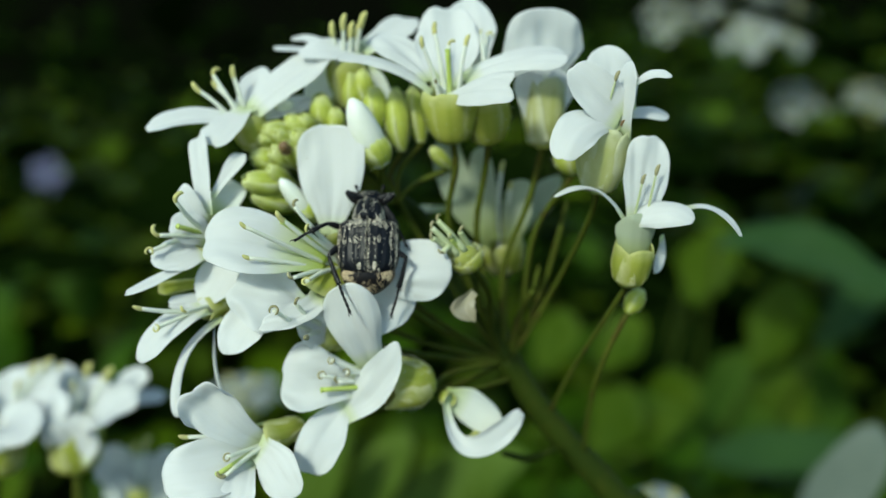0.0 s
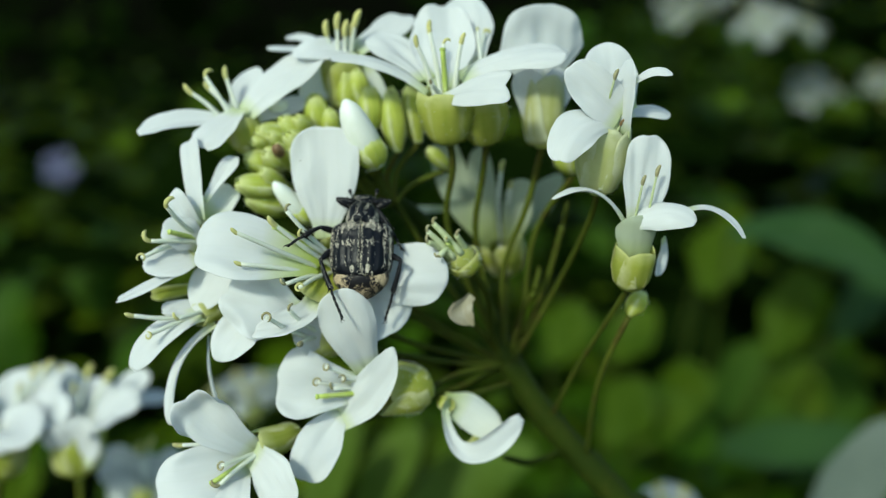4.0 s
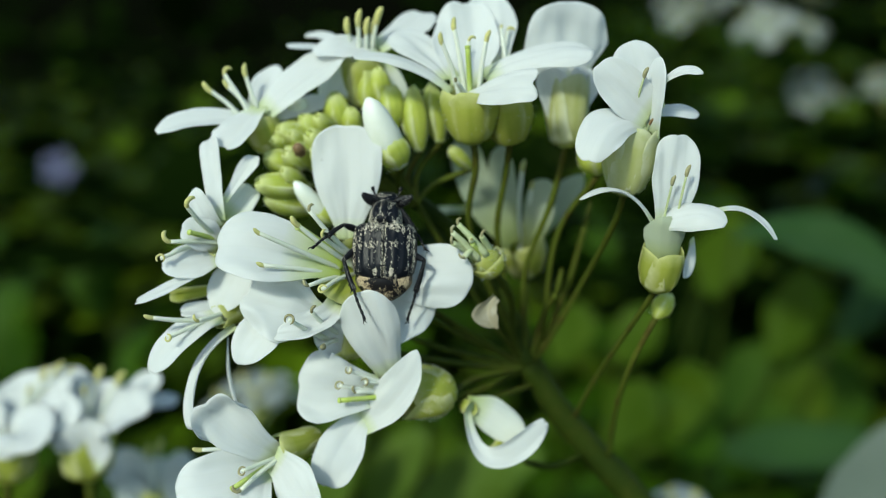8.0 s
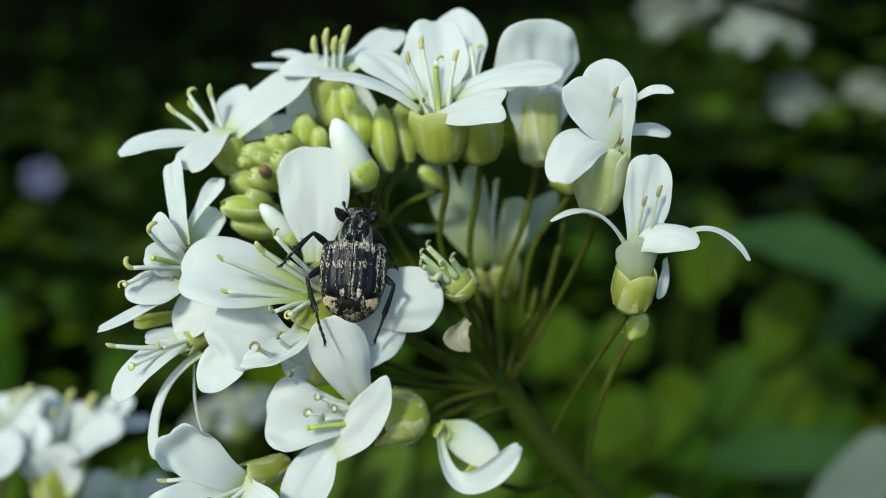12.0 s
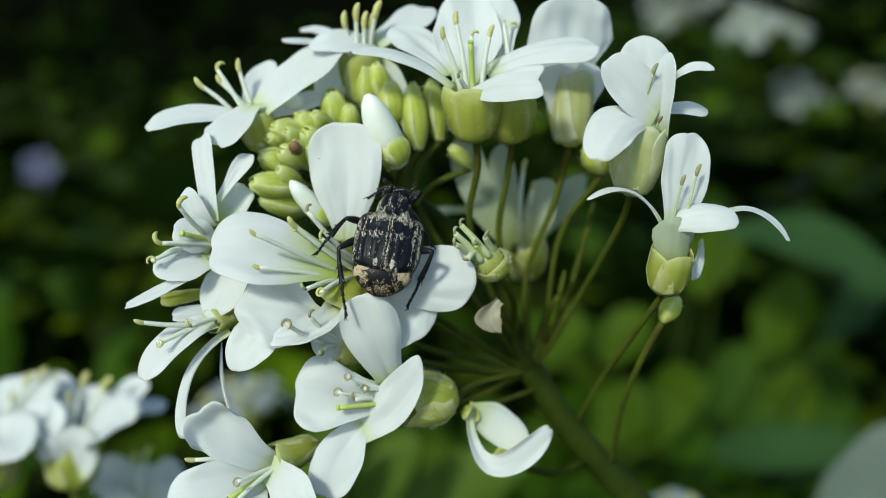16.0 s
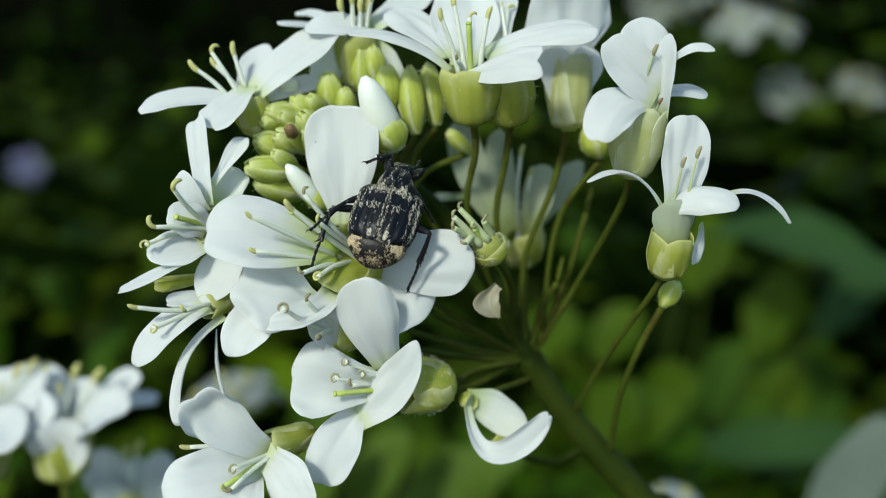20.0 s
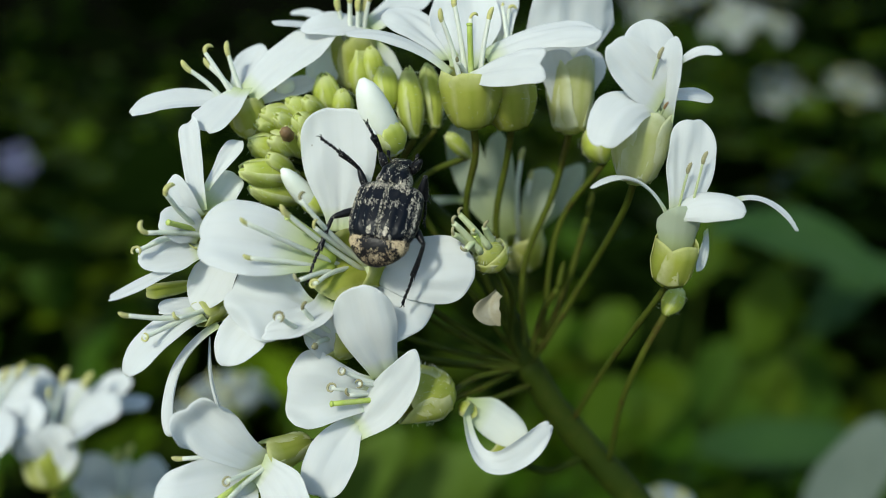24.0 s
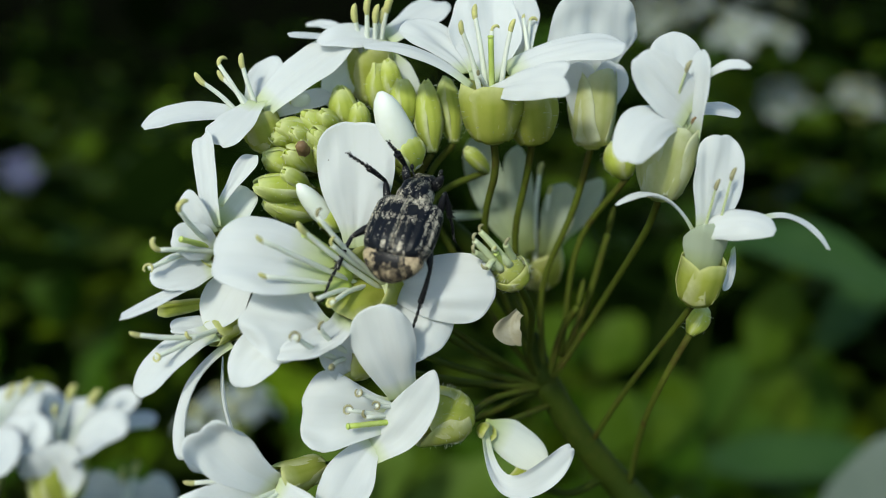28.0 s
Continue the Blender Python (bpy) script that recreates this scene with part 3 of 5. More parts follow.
# the flower on which the beetle sits
flower("open white flower with pale stamens under the beetle", (-7.6, 73.5, -1.8), (-5.9, 76.5, -2.7), [
    ((-8.4, 74.9, 5.9), (-8.5, 74.5, 10.9), 6.5, (-0.05, -1, 0.2), dict(base=(-8.5, 75.6, 0.8), claw=0.3, wide=0.62, cup=0.1, ragged=0.05)),
    ((-13.8, 70.5, -0.1), (-18.8, 70.0, 0.2), 6.3, (-0.1, -1, 0.5), dict(base=(-8.6, 73.0, -1.8), claw=0.34, wide=0.62, cup=0.12, mat=PETAL_THROAT)),
    ((-8.2, 73.0, -2.7), (-10.0, 71.8, -3.7), 4.0, (-0.2, -1, 0.2), dict(base=(-6.0, 75.2, -2.2), claw=0.8, cup=-0.2, mat=SEPAL, name="sepal", label="yellow-green sepal at the throat")),
    ((-7.5, 74.0, -0.7), (-8.6, 73.0, 0.4), 2.8, (-0.2, -1, 0.3), dict(base=(-6.2, 75.4, -1.9), claw=0.8, cup=-0.2, mat=SEPAL, name="sepal")),
    ((-1.9, 73.4, -2.2), (2.4, 72.7, -2.2), 6.0, (0.1, -1, 0.15), dict(base=(-6.4, 75.0, -1.9), claw=0.4, wide=0.66, cup=-0.12, curl=0.05)),
    ((-4.3, 74.2, -4.9), (-2.7, 73.8, -7.7), 6.9, (0, -1, 0.45), dict(base=(-6.0, 75.0, -1.9), claw=0.5, wide=0.55, cup=0.1)),
], [((-14.7, 67.6, 1.3), "rod", 0.45), ((-14.6, 68.6, -1.3), "rod", 0.45), ((-12.0, 69.0, 2.1), "rod", 0.6), ((-10.9, 69.5, 3.1), "hook", 0.4, ANTHER_OLD), ((-9.9, 70.0, 1.0), "hook", 0.4), ((-9.9, 70.0, -3.3), "ring", 0.5), ((-11.0, 69.5, -3.0), "hook", 0.42, ANTHER_OLD)], (-11.8, 69.4, 1.8), [(-3.4, 80.0, -4.2), (2.6, 85.0, -8.4), HUB], cal_r=2.1, style_r=0.36)

# the flower at its foot, whose upper petal the beetle's hind legs reach
flower("white flower turned outward with four broad petals and ringed stamens", (-5.5, 75.6, -12.5), (0.8, 77.6, -13.2), [
    ((-5.9, 71.9, -7.2), (-6.7, 71.0, -3.5), 4.9, (-0.15, -1, 0.3), dict(base=(-4.5, 75.0, -11.1), claw=0.5, wide=0.55, cup=-0.15, ragged=0.04)),
    ((-9.0, 74.0, -12.2), (-12.6, 73.6, -11.7), 5.8, (0.35, -1, 0.15), dict(base=(-5.8, 75.4, -12.5), claw=0.45, wide=0.72, cup=0.25, point=0.8, ripple=0.05)),
    ((-8.7, 74.0, -17.1), (-10.1, 73.3, -20.5), 4.2, (0, -1, 0.2), dict(base=(-6.8, 75.4, -14.6), claw=0.4, wide=0.6, ragged=0.04)),
    ((-4.5, 73.6, -12.9), (-2.2, 72.4, -9.0), 3.6, (0.05, -0.9, 0.35), dict(base=(-7.2, 75.2, -15.5), claw=0.6, wide=0.5, cup=0.12, point=1.35)),
], [((-8.8, 72.3, -11.6), "ring", 0.5, ANTHER_OLD), ((-8.0, 72.5, -10.3), "ring", 0.46, ANTHER_OLD), ((-6.7, 73.0, -11.4), "ring", 0.44, ANTHER_OLD), ((-7.5, 73.0, -12.3), "hook", 0.36, ANTHER_OLD)], (-8.8, 72.5, -12.9), [(3.6, 83.0, -12.5), HUB], cal_r=2.15, sepal_len=4.2, fuzz=190)

# between the two
flower("white flower with wavy crumpled petals and curled stamens", (-9.6, 74.5, -7.9), (-7.4, 77.0, -8.6), [
    ((-13.4, 71.2, -4.6), (-16.6, 71.0, -3.6), 6.1, (-0.2, -1, 0.35), dict(base=(-10.1, 72.8, -5.8), ripple=0.13, claw=0.45, wide=0.55, ragged=0.14, cup=0.08)),
    ((-15.4, 72.0, -7.2), (-17.0, 71.2, -9.8), 4.0, (-0.2, -1, 0.3), dict(base=(-12.8, 73.2, -5.8), ripple=0.05, claw=0.5, wide=0.5, ragged=0.08, point=1.2)),
    ((-10.8, 71.2, -6.4), (-13.9, 70.3, -7.1), 2.5, (0.05, -0.75, 0.65), dict(base=(-8.8, 73.0, -4.8), claw=0.8, wide=0.5, cup=0.5, ripple=0.09, ragged=0.1)),
    ((-9.7, 73.4, -7.4), (-10.1, 73.0, -4.8), 3.0, (0.1, -1, 0.1), dict(base=(-8.5, 74.6, -9.5), claw=0.8, wide=0.5)),
], [((-12.4, 68.7, -5.7), "ring", 0.55, ANTHER_OLD), ((-10.8, 70.0, -5.2), "hook", 0.4, ANTHER_OLD), ((-9.9, 70.3, -8.1), "rod", 0.62, ANTHER_OLD)], None, [(-2.9, 81.0, -10.2), (3.7, 85.0, -11.7), HUB], cal_r=1.5)

# the lowest
flower("white flower low on the head, half turned away", (-14.8, 73.0, -17.5), (-11.4, 77.0, -17.1), [
    ((-16.9, 71.5, -15.5), (-19.3, 71.0, -12.6), 4.2, (-0.3, -1, 0.3), dict(base=(-14.3, 74.0, -17.9), claw=0.5, wide=0.8, cup=0.25, lip=0.16, point=0.7)),
    ((-18.1, 71.0, -19.4), (-22.0, 70.4, -20.1), 5.3, (0.1, -1, 0.4), dict(base=(-14.8, 73.6, -19.0), claw=0.45, wide=0.55, cup=0.2, ripple=0.05)),
    ((-12.5, 71.6, -19.5), (-11.0, 70.5, -22.0), 4.0, (-0.35, -1, 0.2), dict(base=(-14.5, 73.0, -18.0), claw=0.6, wide=0.6)),
    ((-18.4, 74.5, -12.3), (-18.9, 75.0, -7.8), 1.0, (-0.9, -0.3, 0.1), dict(base=(-16.4, 74.2, -16.6), claw=0.9, cup=0.3)),
    ((-16.1, 70.6, -20.7), (-16.6, 70.0, -23.4), 4.4, (0, -1, 0.35), dict(base=(-15.8, 73.4, -19.7), claw=0.5)),
], [((-16.5, 70.1, -18.3), "ring", 0.5, ANTHER_OLD), ((-16.7, 70.2, -19.9), "hook", 0.5, ANTHER_OLD), ((-20.5, 71.5, -16.9), "rod", 0.5)], (-17.3, 70.0, -19.7), [(-5.1, 81.0, -16.4), (3.8, 86.0, -14.2), HUB], cal_r=1.2, sepal_len=4.6)

# left side, the lower one
flower("white flower seen from the side with hanging petals", (-19.6, 73.8, -6.0), (-17.6, 76.0, -5.3), [
    ((-22.1, 72.6, -7.4), (-24.7, 72.0, -10.5), 3.0, (-0.4, -1, 0.5), dict(base=(-19.2, 74.0, -5.9), claw=0.6, wide=0.6, cup=0.25)),
    ((-20.9, 73.0, -10.2), (-21.2, 72.0, -15.3), 1.7, (-0.75, -0.7, 0.1), dict(base=(-18.0, 74.2, -6.8), claw=0.55, wide=0.85, cup=0.35, point=0.8)),
    ((-20.9, 74.2, -5.3), (-22.7, 73.5, -5.6), 1.7, (-0.15, -0.8, 0.6), dict(base=(-19.1, 75.0, -5.7), claw=0.75, wide=0.5)),
    ((-18.5, 74.4, -3.0), (-19.6, 73.8, -5.5), 3.8, (-0.15, -1, 0.2), dict(base=(-16.9, 75.0, -0.7), claw=0.6, wide=0.5)),
], [((-24.3, 70.6, -5.7), "rod", 0.5), ((-20.4, 71.0, -6.0), "hook", 0.42), ((-22.9, 71.0, -7.4), "ring", 0.45)], None, [(-11.9, 80.0, -7.9), (-1.3, 84.5, -11.2), HUB], cal_r=0.95, sepal_len=2.8)

# left side, the upper one
flower("white flower with narrow upright petals and yellow anthers", (-19.6, 74.0, 1.0), (-18.1, 77.0, 0.2), [
    ((-20.0, 74.0, 6.3), (-20.5, 74.6, 10.1), 1.9, (-0.3, -1, 0), dict(base=(-19.5, 74.0, 2.4), claw=0.75, wide=0.75)),
    ((-17.9, 75.0, 6.2), (-16.5, 75.6, 8.3), 1.6, (-0.2, -1, 0.1), dict(base=(-19.1, 74.4, 4.1), claw=0.4, wide=0.82, cup=0.35)),
    ((-22.3, 72.6, -2.8), (-25.9, 71.3, -4.6), 1.4, (-0.2, -0.6, 0.8), dict(base=(-19.3, 74.0, -1.0), claw=0.7, wide=0.6, cup=0.2, ripple=0.07)),
    ((-21.6, 73.0, -1.1), (-23.9, 72.4, -1.4), 3.2, (-0.3, -1, 0.3), dict(base=(-19.5, 74.2, -0.7), claw=0.6, wide=0.5)),
    ((-20.7, 73.0, 1.3), (-22.3, 72.4, 1.8), 2.9, (-0.3, -1, 0.3), dict(base=(-19.4, 74.2, 0.5), claw=0.6, wide=0.5)),
    ((-20.6, 73.0, 3.4), (-21.3, 73.0, 5.1), 2.2, (-0.4, -1, 0.2), dict(base=(-19.6, 74.0, 1.9), claw=0.6, wide=0.5)),
    ((-18.1, 76.0, 4.1), (-17.1, 76.4, 5.6), 2.7, (0.1, -1, 0.1), dict(base=(-19.2, 75.0, 2.5), claw=0.6, wide=0.5, mat=PETAL_THIN)),
    ((-22.4, 75.0, -3.9), (-24.0, 74.6, -4.1), 1.5, (-0.1, -0.8, -0.5), dict(base=(-20.3, 75.6, -3.5), claw=0.7, mat=SEPAL, name="sepal")),
], [((-21.1, 70.1, 3.5), "hook", 0.62), ((-22.8, 71.0, 0.6), "hook", 0.62), ((-23.7, 71.4, -0.8), "ring", 0.5)], (-21.3, 71.6, 1.4), [(-12.0, 81.0, -4.2), (-1.3, 84.5, -9.5), HUB], cal_r=1.35)

# upper left
flower("white flower with spread petals and tall yellow anthers", (-17.5, 77.5, 12.9), (-15.8, 79.0, 9.2), [
    ((-21.9, 76.6, 11.7), (-25.5, 75.6, 10.4), 2.7, (-0.15, -0.8, 0.62), dict(base=(-17.6, 77.6, 11.7), claw=0.55, wide=0.55, cup=0.2, ripple=0.04)),
    ((-18.1, 75.6, 10.6), (-19.4, 74.6, 8.8), 3.9, (-0.2, -0.75, 0.7), dict(base=(-16.8, 77.6, 12.9), claw=0.55, wide=0.6, cup=0.15)),
    ((-13.2, 78.0, 15.4), (-9.1, 78.6, 18.4), 4.4, (-0.35, -1.0, 0.55), dict(base=(-16.4, 78.0, 12.4), claw=0.6, wide=0.6, cup=0.1)),
    ((-16.6, 80.0, 15.2), (-15.7, 81.0, 17.4), 3.1, (-0.1, -0.8, 0.6), dict(base=(-17.3, 78.6, 12.8), claw=0.6, wide=0.5)),
    ((-13.4, 79.5, 13.1), (-10.9, 80.0, 14.0), 2.3, (0, -0.8, 0.6), dict(base=(-15.9, 79.0, 12.2), claw=0.7)),
], [((-21.3, 76.9, 14.5), "rod", 0.6), ((-19.8, 77.2, 15.8), "hook", 0.55), ((-19.7, 77.4, 14.9), "rod", 0.5), ((-18.1, 77.6, 16.2), "rod", 0.6)], None, [(-12.2, 82.0, 3.3), (-1.4, 85.0, -6.7), HUB], cal_r=1.5, sepal_len=3.0)

# upper left, behind it
flower("white flower at the back of the head with yellow anthers", (-7.6, 80.0, 18.1), (-7.5, 82.0, 13.9), [
    ((-11.5, 82.0, 20.5), (-13.4, 83.0, 20.8), 1.4, (0, -0.7, 0.7), dict(base=(-9.6, 81.0, 19.7), claw=0.7, ripple=0.08)),
    ((-12.2, 79.4, 18.8), (-14.5, 78.6, 18.7), 1.5, (-0.1, -0.6, 0.8), dict(base=(-9.8, 80.0, 18.6), claw=0.6)),
    ((-8.8, 78.8, 18.7), (-12.0, 78.0, 18.1), 3.0, (-0.1, -0.8, 0.5), dict(base=(-6.2, 80.0, 18.8), claw=0.6, wide=0.5)),
    ((-3.5, 81.0, 20.9), (-0.9, 82.0, 22.5), 3.5, (0, -0.8, 0.6), dict(base=(-6.2, 80.4, 19.0), claw=0.6)),
    ((-9.9, 81.0, 16.2), (-10.8, 81.5, 13.0), 3.0, (-0.2, -1, 0.1), dict(base=(-8.2, 80.5, 18.2), claw=0.6, mat=PETAL_THIN)),
    ((-5.0, 80.6, 16.1), (-3.9, 81.0, 14.0), 2.3, (0.2, -1, 0.1), dict(base=(-6.4, 80.5, 17.7), claw=0.6, mat=PETAL_THIN)),
], [((-8.9, 78.6, 20.6), "rod", 0.7), ((-7.8, 78.2, 21.2), "rod", 0.72), ((-7.1, 78.6, 20.6), "rod", 0.7), ((-6.0, 78.4, 21.5), "rod", 0.75), ((-6.5, 79.0, 20.7), "rod", 0.7)], None, [(-3.5, 83.0, 6.1), (3.8, 86.0, -5.7), HUB], cal_r=1.7)

# the crown
flower("large white flower on top of the head with tall stamens", (2.4, 75.0, 13.5), (2.7, 76.5, 9.8), [
    ((-3.6, 74.4, 16.5), (-8.1, 74.0, 16.7), 2.1, (-0.1, -0.6, 0.8), dict(base=(0.8, 75.0, 13.9), claw=0.5, wide=0.55, cup=-0.2)),
    ((4.5, 71.6, 13.5), (7.8, 70.0, 13.6), 3.7, (0.15, -0.95, 0.4), dict(base=(1.7, 74.6, 13.3), claw=0.35, wide=0.78, cup=-0.1, ripple=0.05, point=0.72)),
    ((2.1, 77.5, 18.8), (1.7, 78.5, 22.8), 6.2, (0, -1, 0.45), dict(base=(2.1, 76.0, 14.4), claw=0.5, wide=0.55, cup=0.15, ripple=0.05)),
    ((-1.7, 77.0, 17.8), (-5.0, 78.0, 19.7), 3.7, (0.15, -0.8, 0.6), dict(base=(0.6, 76.0, 15.2), claw=0.5)),
], [((-0.2, 72.7, 17.9), "rod", 0.52), ((0.9, 73.6, 19.4), "rod", 0.56), ((3.8, 73.4, 18.3), "rod", 0.52), ((1.1, 72.0, 14.2), "rod", 0.35, ANTHER_OLD), ((2.2, 72.8, 17.8), "hook", 0.4)], (2.1, 72.6, 17.2), [(3.0, 78.0, 7.3), (2.5, 81.5, 2.2), (5.5, 86.0, -5.7), HUB], cal_r=2.3, sepal_len=4.5, sepals=5, fuzz=70)
flower("white flower crowded beside the topmost one", (5.5, 76.0, 13.7), (6.2, 78.0, 10.0), [
    ((8.2, 74.8, 17.0), (13.0, 74.3, 17.1), 3.3, (0.1, -0.8, 0.65), dict(base=(3.6, 75.6, 15.4), claw=0.55, wide=0.76, cup=-0.15, point=0.75)),
    ((4.4, 79.0, 20.2), (4.0, 80.5, 24.2), 4.8, (0, -1, 0.3), dict(base=(4.9, 77.0, 16.4), claw=0.5, wide=0.6)),
], [((5.9, 78.0, 20.0), "hook", 0.45), ((5.3, 77.6, 20.1), "rod", 0.36)], None, [(5.9, 80.0, 7.0), (5.3, 83.0, 1.2), (7.3, 87.0, -6.9), HUB], cal_r=2.15, sepal_len=4.6, sepals=5, fuzz=60)
flower("pale white flower behind with one broad raised petal", (11.5, 79.0, 15.3), (11.6, 80.0, 9.8), [
    ((11.4, 78.4, 18.8), (11.4, 76.8, 22.3), 8.3, (0.1, -1, 0.1), dict(base=(12.0, 80.0, 15.5), claw=0.45, wide=0.5, cup=-0.08)),
    ((10.2, 78.0, 14.3), (9.7, 77.4, 16.4), 3.0, (-0.1, -1, 0.1), dict(base=(11.0, 79.4, 11.9), claw=0.7)),
    ((12.8, 79.0, 14.7), (13.5, 79.0, 16.9), 3.0, (0.2, -1, 0.2), dict(base=(11.9, 79.6, 11.9), claw=0.7)),
], [], None, [(10.4, 82.0, 4.4), (8.2, 85.0, -2.2), (8.4, 87.0, -8.6), HUB], cal_r=1.8, sepal_len=6.0, sepal_mat=SEPAL_PALE)

# right shoulder
flower("white flower with folded petals on the shoulder of the head", (16.2, 72.0, 10.8), (15.8, 74.0, 5.0), [
    ((16.6, 72.0, 14.6), (15.9, 72.0, 17.5), 4.7, (0.1, -1, 0.3), dict(base=(17.7, 72.6, 11.6), claw=0.6, wide=0.5)),
    ((14.9, 69.8, 13.0), (12.5, 69.0, 15.1), 3.9, (0.1, -1, -0.05), dict(base=(17.3, 71.0, 11.1), claw=0.75, wide=0.45, cup=0.2)),
    ((17.6, 70.0, 12.6), (17.6, 69.5, 15.6), 2.1, (-0.85, -0.6, 0.2), dict(base=(17.7, 71.5, 9.6), claw=0.7)),
    ((19.4, 69.0, 14.4), (20.9, 68.5, 14.2), 1.2, (0, -0.8, 0.6), dict(base=(18.0, 70.0, 13.6), claw=0.5, wide=0.6)),
    ((20.1, 73.0, 11.8), (21.9, 73.0, 11.4), 1.6, (0, -0.8, 0.6), dict(base=(18.1, 73.0, 11.7), claw=0.7)),
    ((13.2, 68.8, 9.9), (11.5, 67.6, 6.7), 3.7, (-0.15, -0.9, 0.4), dict(base=(16.9, 71.4, 10.9), claw=0.6, wide=0.55, cup=-0.2, face_tip=(-0.2, -1, 0.1))),
], [((16.4, 69.0, 14.3), "rod", 0.42, ANTHER_OLD), ((17.0, 69.6, 10.4), "rod", 0.3, BROWN_SPOT)], None, [(15.4, 77.0, 2.1), (13.6, 83.0, -3.3), (10.5, 87.0, -9.8), HUB], cal_r=2.05, sepal_len=5.5, sepals=5, sepal_mat=SEPAL_PALE, thread=0.13, mat_of_stamens=PISTIL_PALE)

# far right
flower("white flower standing apart on its own thin stalk", (18.7, 71.5, 1.2), (18.5, 73.6, -3.4), [
    ((19.3, 71.0, 5.9), (19.5, 71.0, 9.7), 4.4, (0.2, -1, -0.05), dict(base=(18.8, 71.6, 1.9), claw=0.55, wide=0.55, ragged=0.04)),
    ((14.9, 70.6, 4.7), (11.4, 70.0, 4.1), 1.0, (-0.1, -0.45, 0.95), dict(base=(17.7, 71.4, 1.9), claw=0.8, wide=0.7)),
    ((20.4, 69.8, 2.9), (22.9, 68.8, 2.0), 2.9, (0.1, -0.8, 0.65), dict(base=(17.6, 71.0, 1.6), claw=0.4, wide=0.5, cup=-0.35, face_tip=(0.2, -0.9, 0.3))),
    ((25.2, 70.0, 3.0), (26.9, 68.7, 0.6), 1.2, (0.35, -0.5, 0.8), dict(base=(22.8, 71.0, 3.1), claw=0.7, wide=0.65)),
    ((21.5, 74.0, -0.7), (21.0, 74.0, -2.5), 1.2, (0.5, -0.8, 0), dict(base=(21.3, 73.0, 0.8), claw=0.6)),
    ((18.6, 70.8, 0.8), (18.6, 70.4, 2.7), 3.3, (0, -1, 0), dict(base=(18.5, 72.0, -1.6), claw=0.75, wide=0.5, cup=-0.45, mat=PETAL_GREEN_DIM)),
], [((18.8, 69.6, 5.6), "rod", 0.4, ANTHER_OLD), ((20.0, 69.6, 6.4), "rod", 0.45, ANTHER_OLD)], None, [(17.8, 75.5, -5.2), (15.2, 83.0, -12.1), (13.4, 89.5, -18.4)], cal_r=1.6, sepal_len=3.7, stalk_r=0.24, thread=0.13, mat_of_stamens=PISTIL_PALE)
bud("small green spent bud on a thin stalk", (19.2, 77.0, -6.3), (20.4, 76.5, -4.0), 0.8, [(17.6, 79.0, -10.4), (17.1, 84.0, -15.6), (17.4, 90.0, -22.8)])

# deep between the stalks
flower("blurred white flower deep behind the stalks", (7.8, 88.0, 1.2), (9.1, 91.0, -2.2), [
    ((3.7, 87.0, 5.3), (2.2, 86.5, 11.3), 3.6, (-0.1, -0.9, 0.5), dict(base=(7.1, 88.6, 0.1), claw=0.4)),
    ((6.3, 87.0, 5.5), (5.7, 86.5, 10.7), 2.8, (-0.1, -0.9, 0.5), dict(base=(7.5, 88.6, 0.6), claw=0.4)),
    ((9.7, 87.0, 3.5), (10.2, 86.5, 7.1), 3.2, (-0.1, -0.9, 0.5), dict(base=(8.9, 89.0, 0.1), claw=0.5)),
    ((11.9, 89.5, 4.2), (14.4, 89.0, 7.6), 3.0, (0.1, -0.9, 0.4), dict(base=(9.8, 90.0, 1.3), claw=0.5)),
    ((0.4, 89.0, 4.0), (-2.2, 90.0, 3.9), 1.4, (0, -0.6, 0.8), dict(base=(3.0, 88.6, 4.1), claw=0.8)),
], [((8.1, 86.5, 8.4), "rod", 0.6), ((9.0, 86.5, 6.4), "rod", 0.5)], None, [(8.7, 90.0, -7.1), (9.2, 89.0, -10.6), HUB], cal_r=2.2, mat=PETAL_GREEN_DIM)

# the spent one whose petals have dropped
spent = flower("spent flower that has dropped its petals but kept its stamens", (3.1, 73.8, 0.0), (4.6, 75.2, -2.0), [], [
    ((0.8, 72.0, 0.5), "hook", 0.4, ANTHER_OLD), ((0.8, 72.0, 1.4), "hook", 0.38, ANTHER_OLD), ((1.3, 72.5, 2.1), "hook", 0.38, ANTHER_OLD),
    ((3.3, 72.6, 1.1), "hook", 0.38, ANTHER_OLD), ((1.8, 72.2, -0.7), "hook", 0.36, ANTHER_OLD), ((2.4, 72.0, 0.8), "rod", 0.3)], (2.6, 72.6, 0.4),
    [(6.4, 80.0, -4.7), (7.1, 86.0, -9.1), HUB], cal_r=1.35, sepal_len=1.5, fuzz=60, mat_of_stamens=PISTIL_PALE, thread=0.34, seat=0.8)
_axis = unit((-1.5, -1.4, 2.0))
part("ovary", tube_mesh("ovary", [_axis * -0.25, _axis * 1.2, _axis * 2.7], 1.32, 1.32, OVARY, 14, 14, bulge=rounded, rough=0.04), spent, "swollen yellow-green hairy ovary")
_side = unit(np.cross(_axis, (0.2, 1, 0.1)))
part("fuzz", fuzz_mesh(_axis, _side, np.cross(_axis, _side), 2.6, lambda h: 1.32 * rounded(h), 170), spent, "short pale hairs on the ovary")
dried = thing("withered_petal", (4.2, 75.6, -5.5), "withered brownish petal caught on a stalk", "petal")
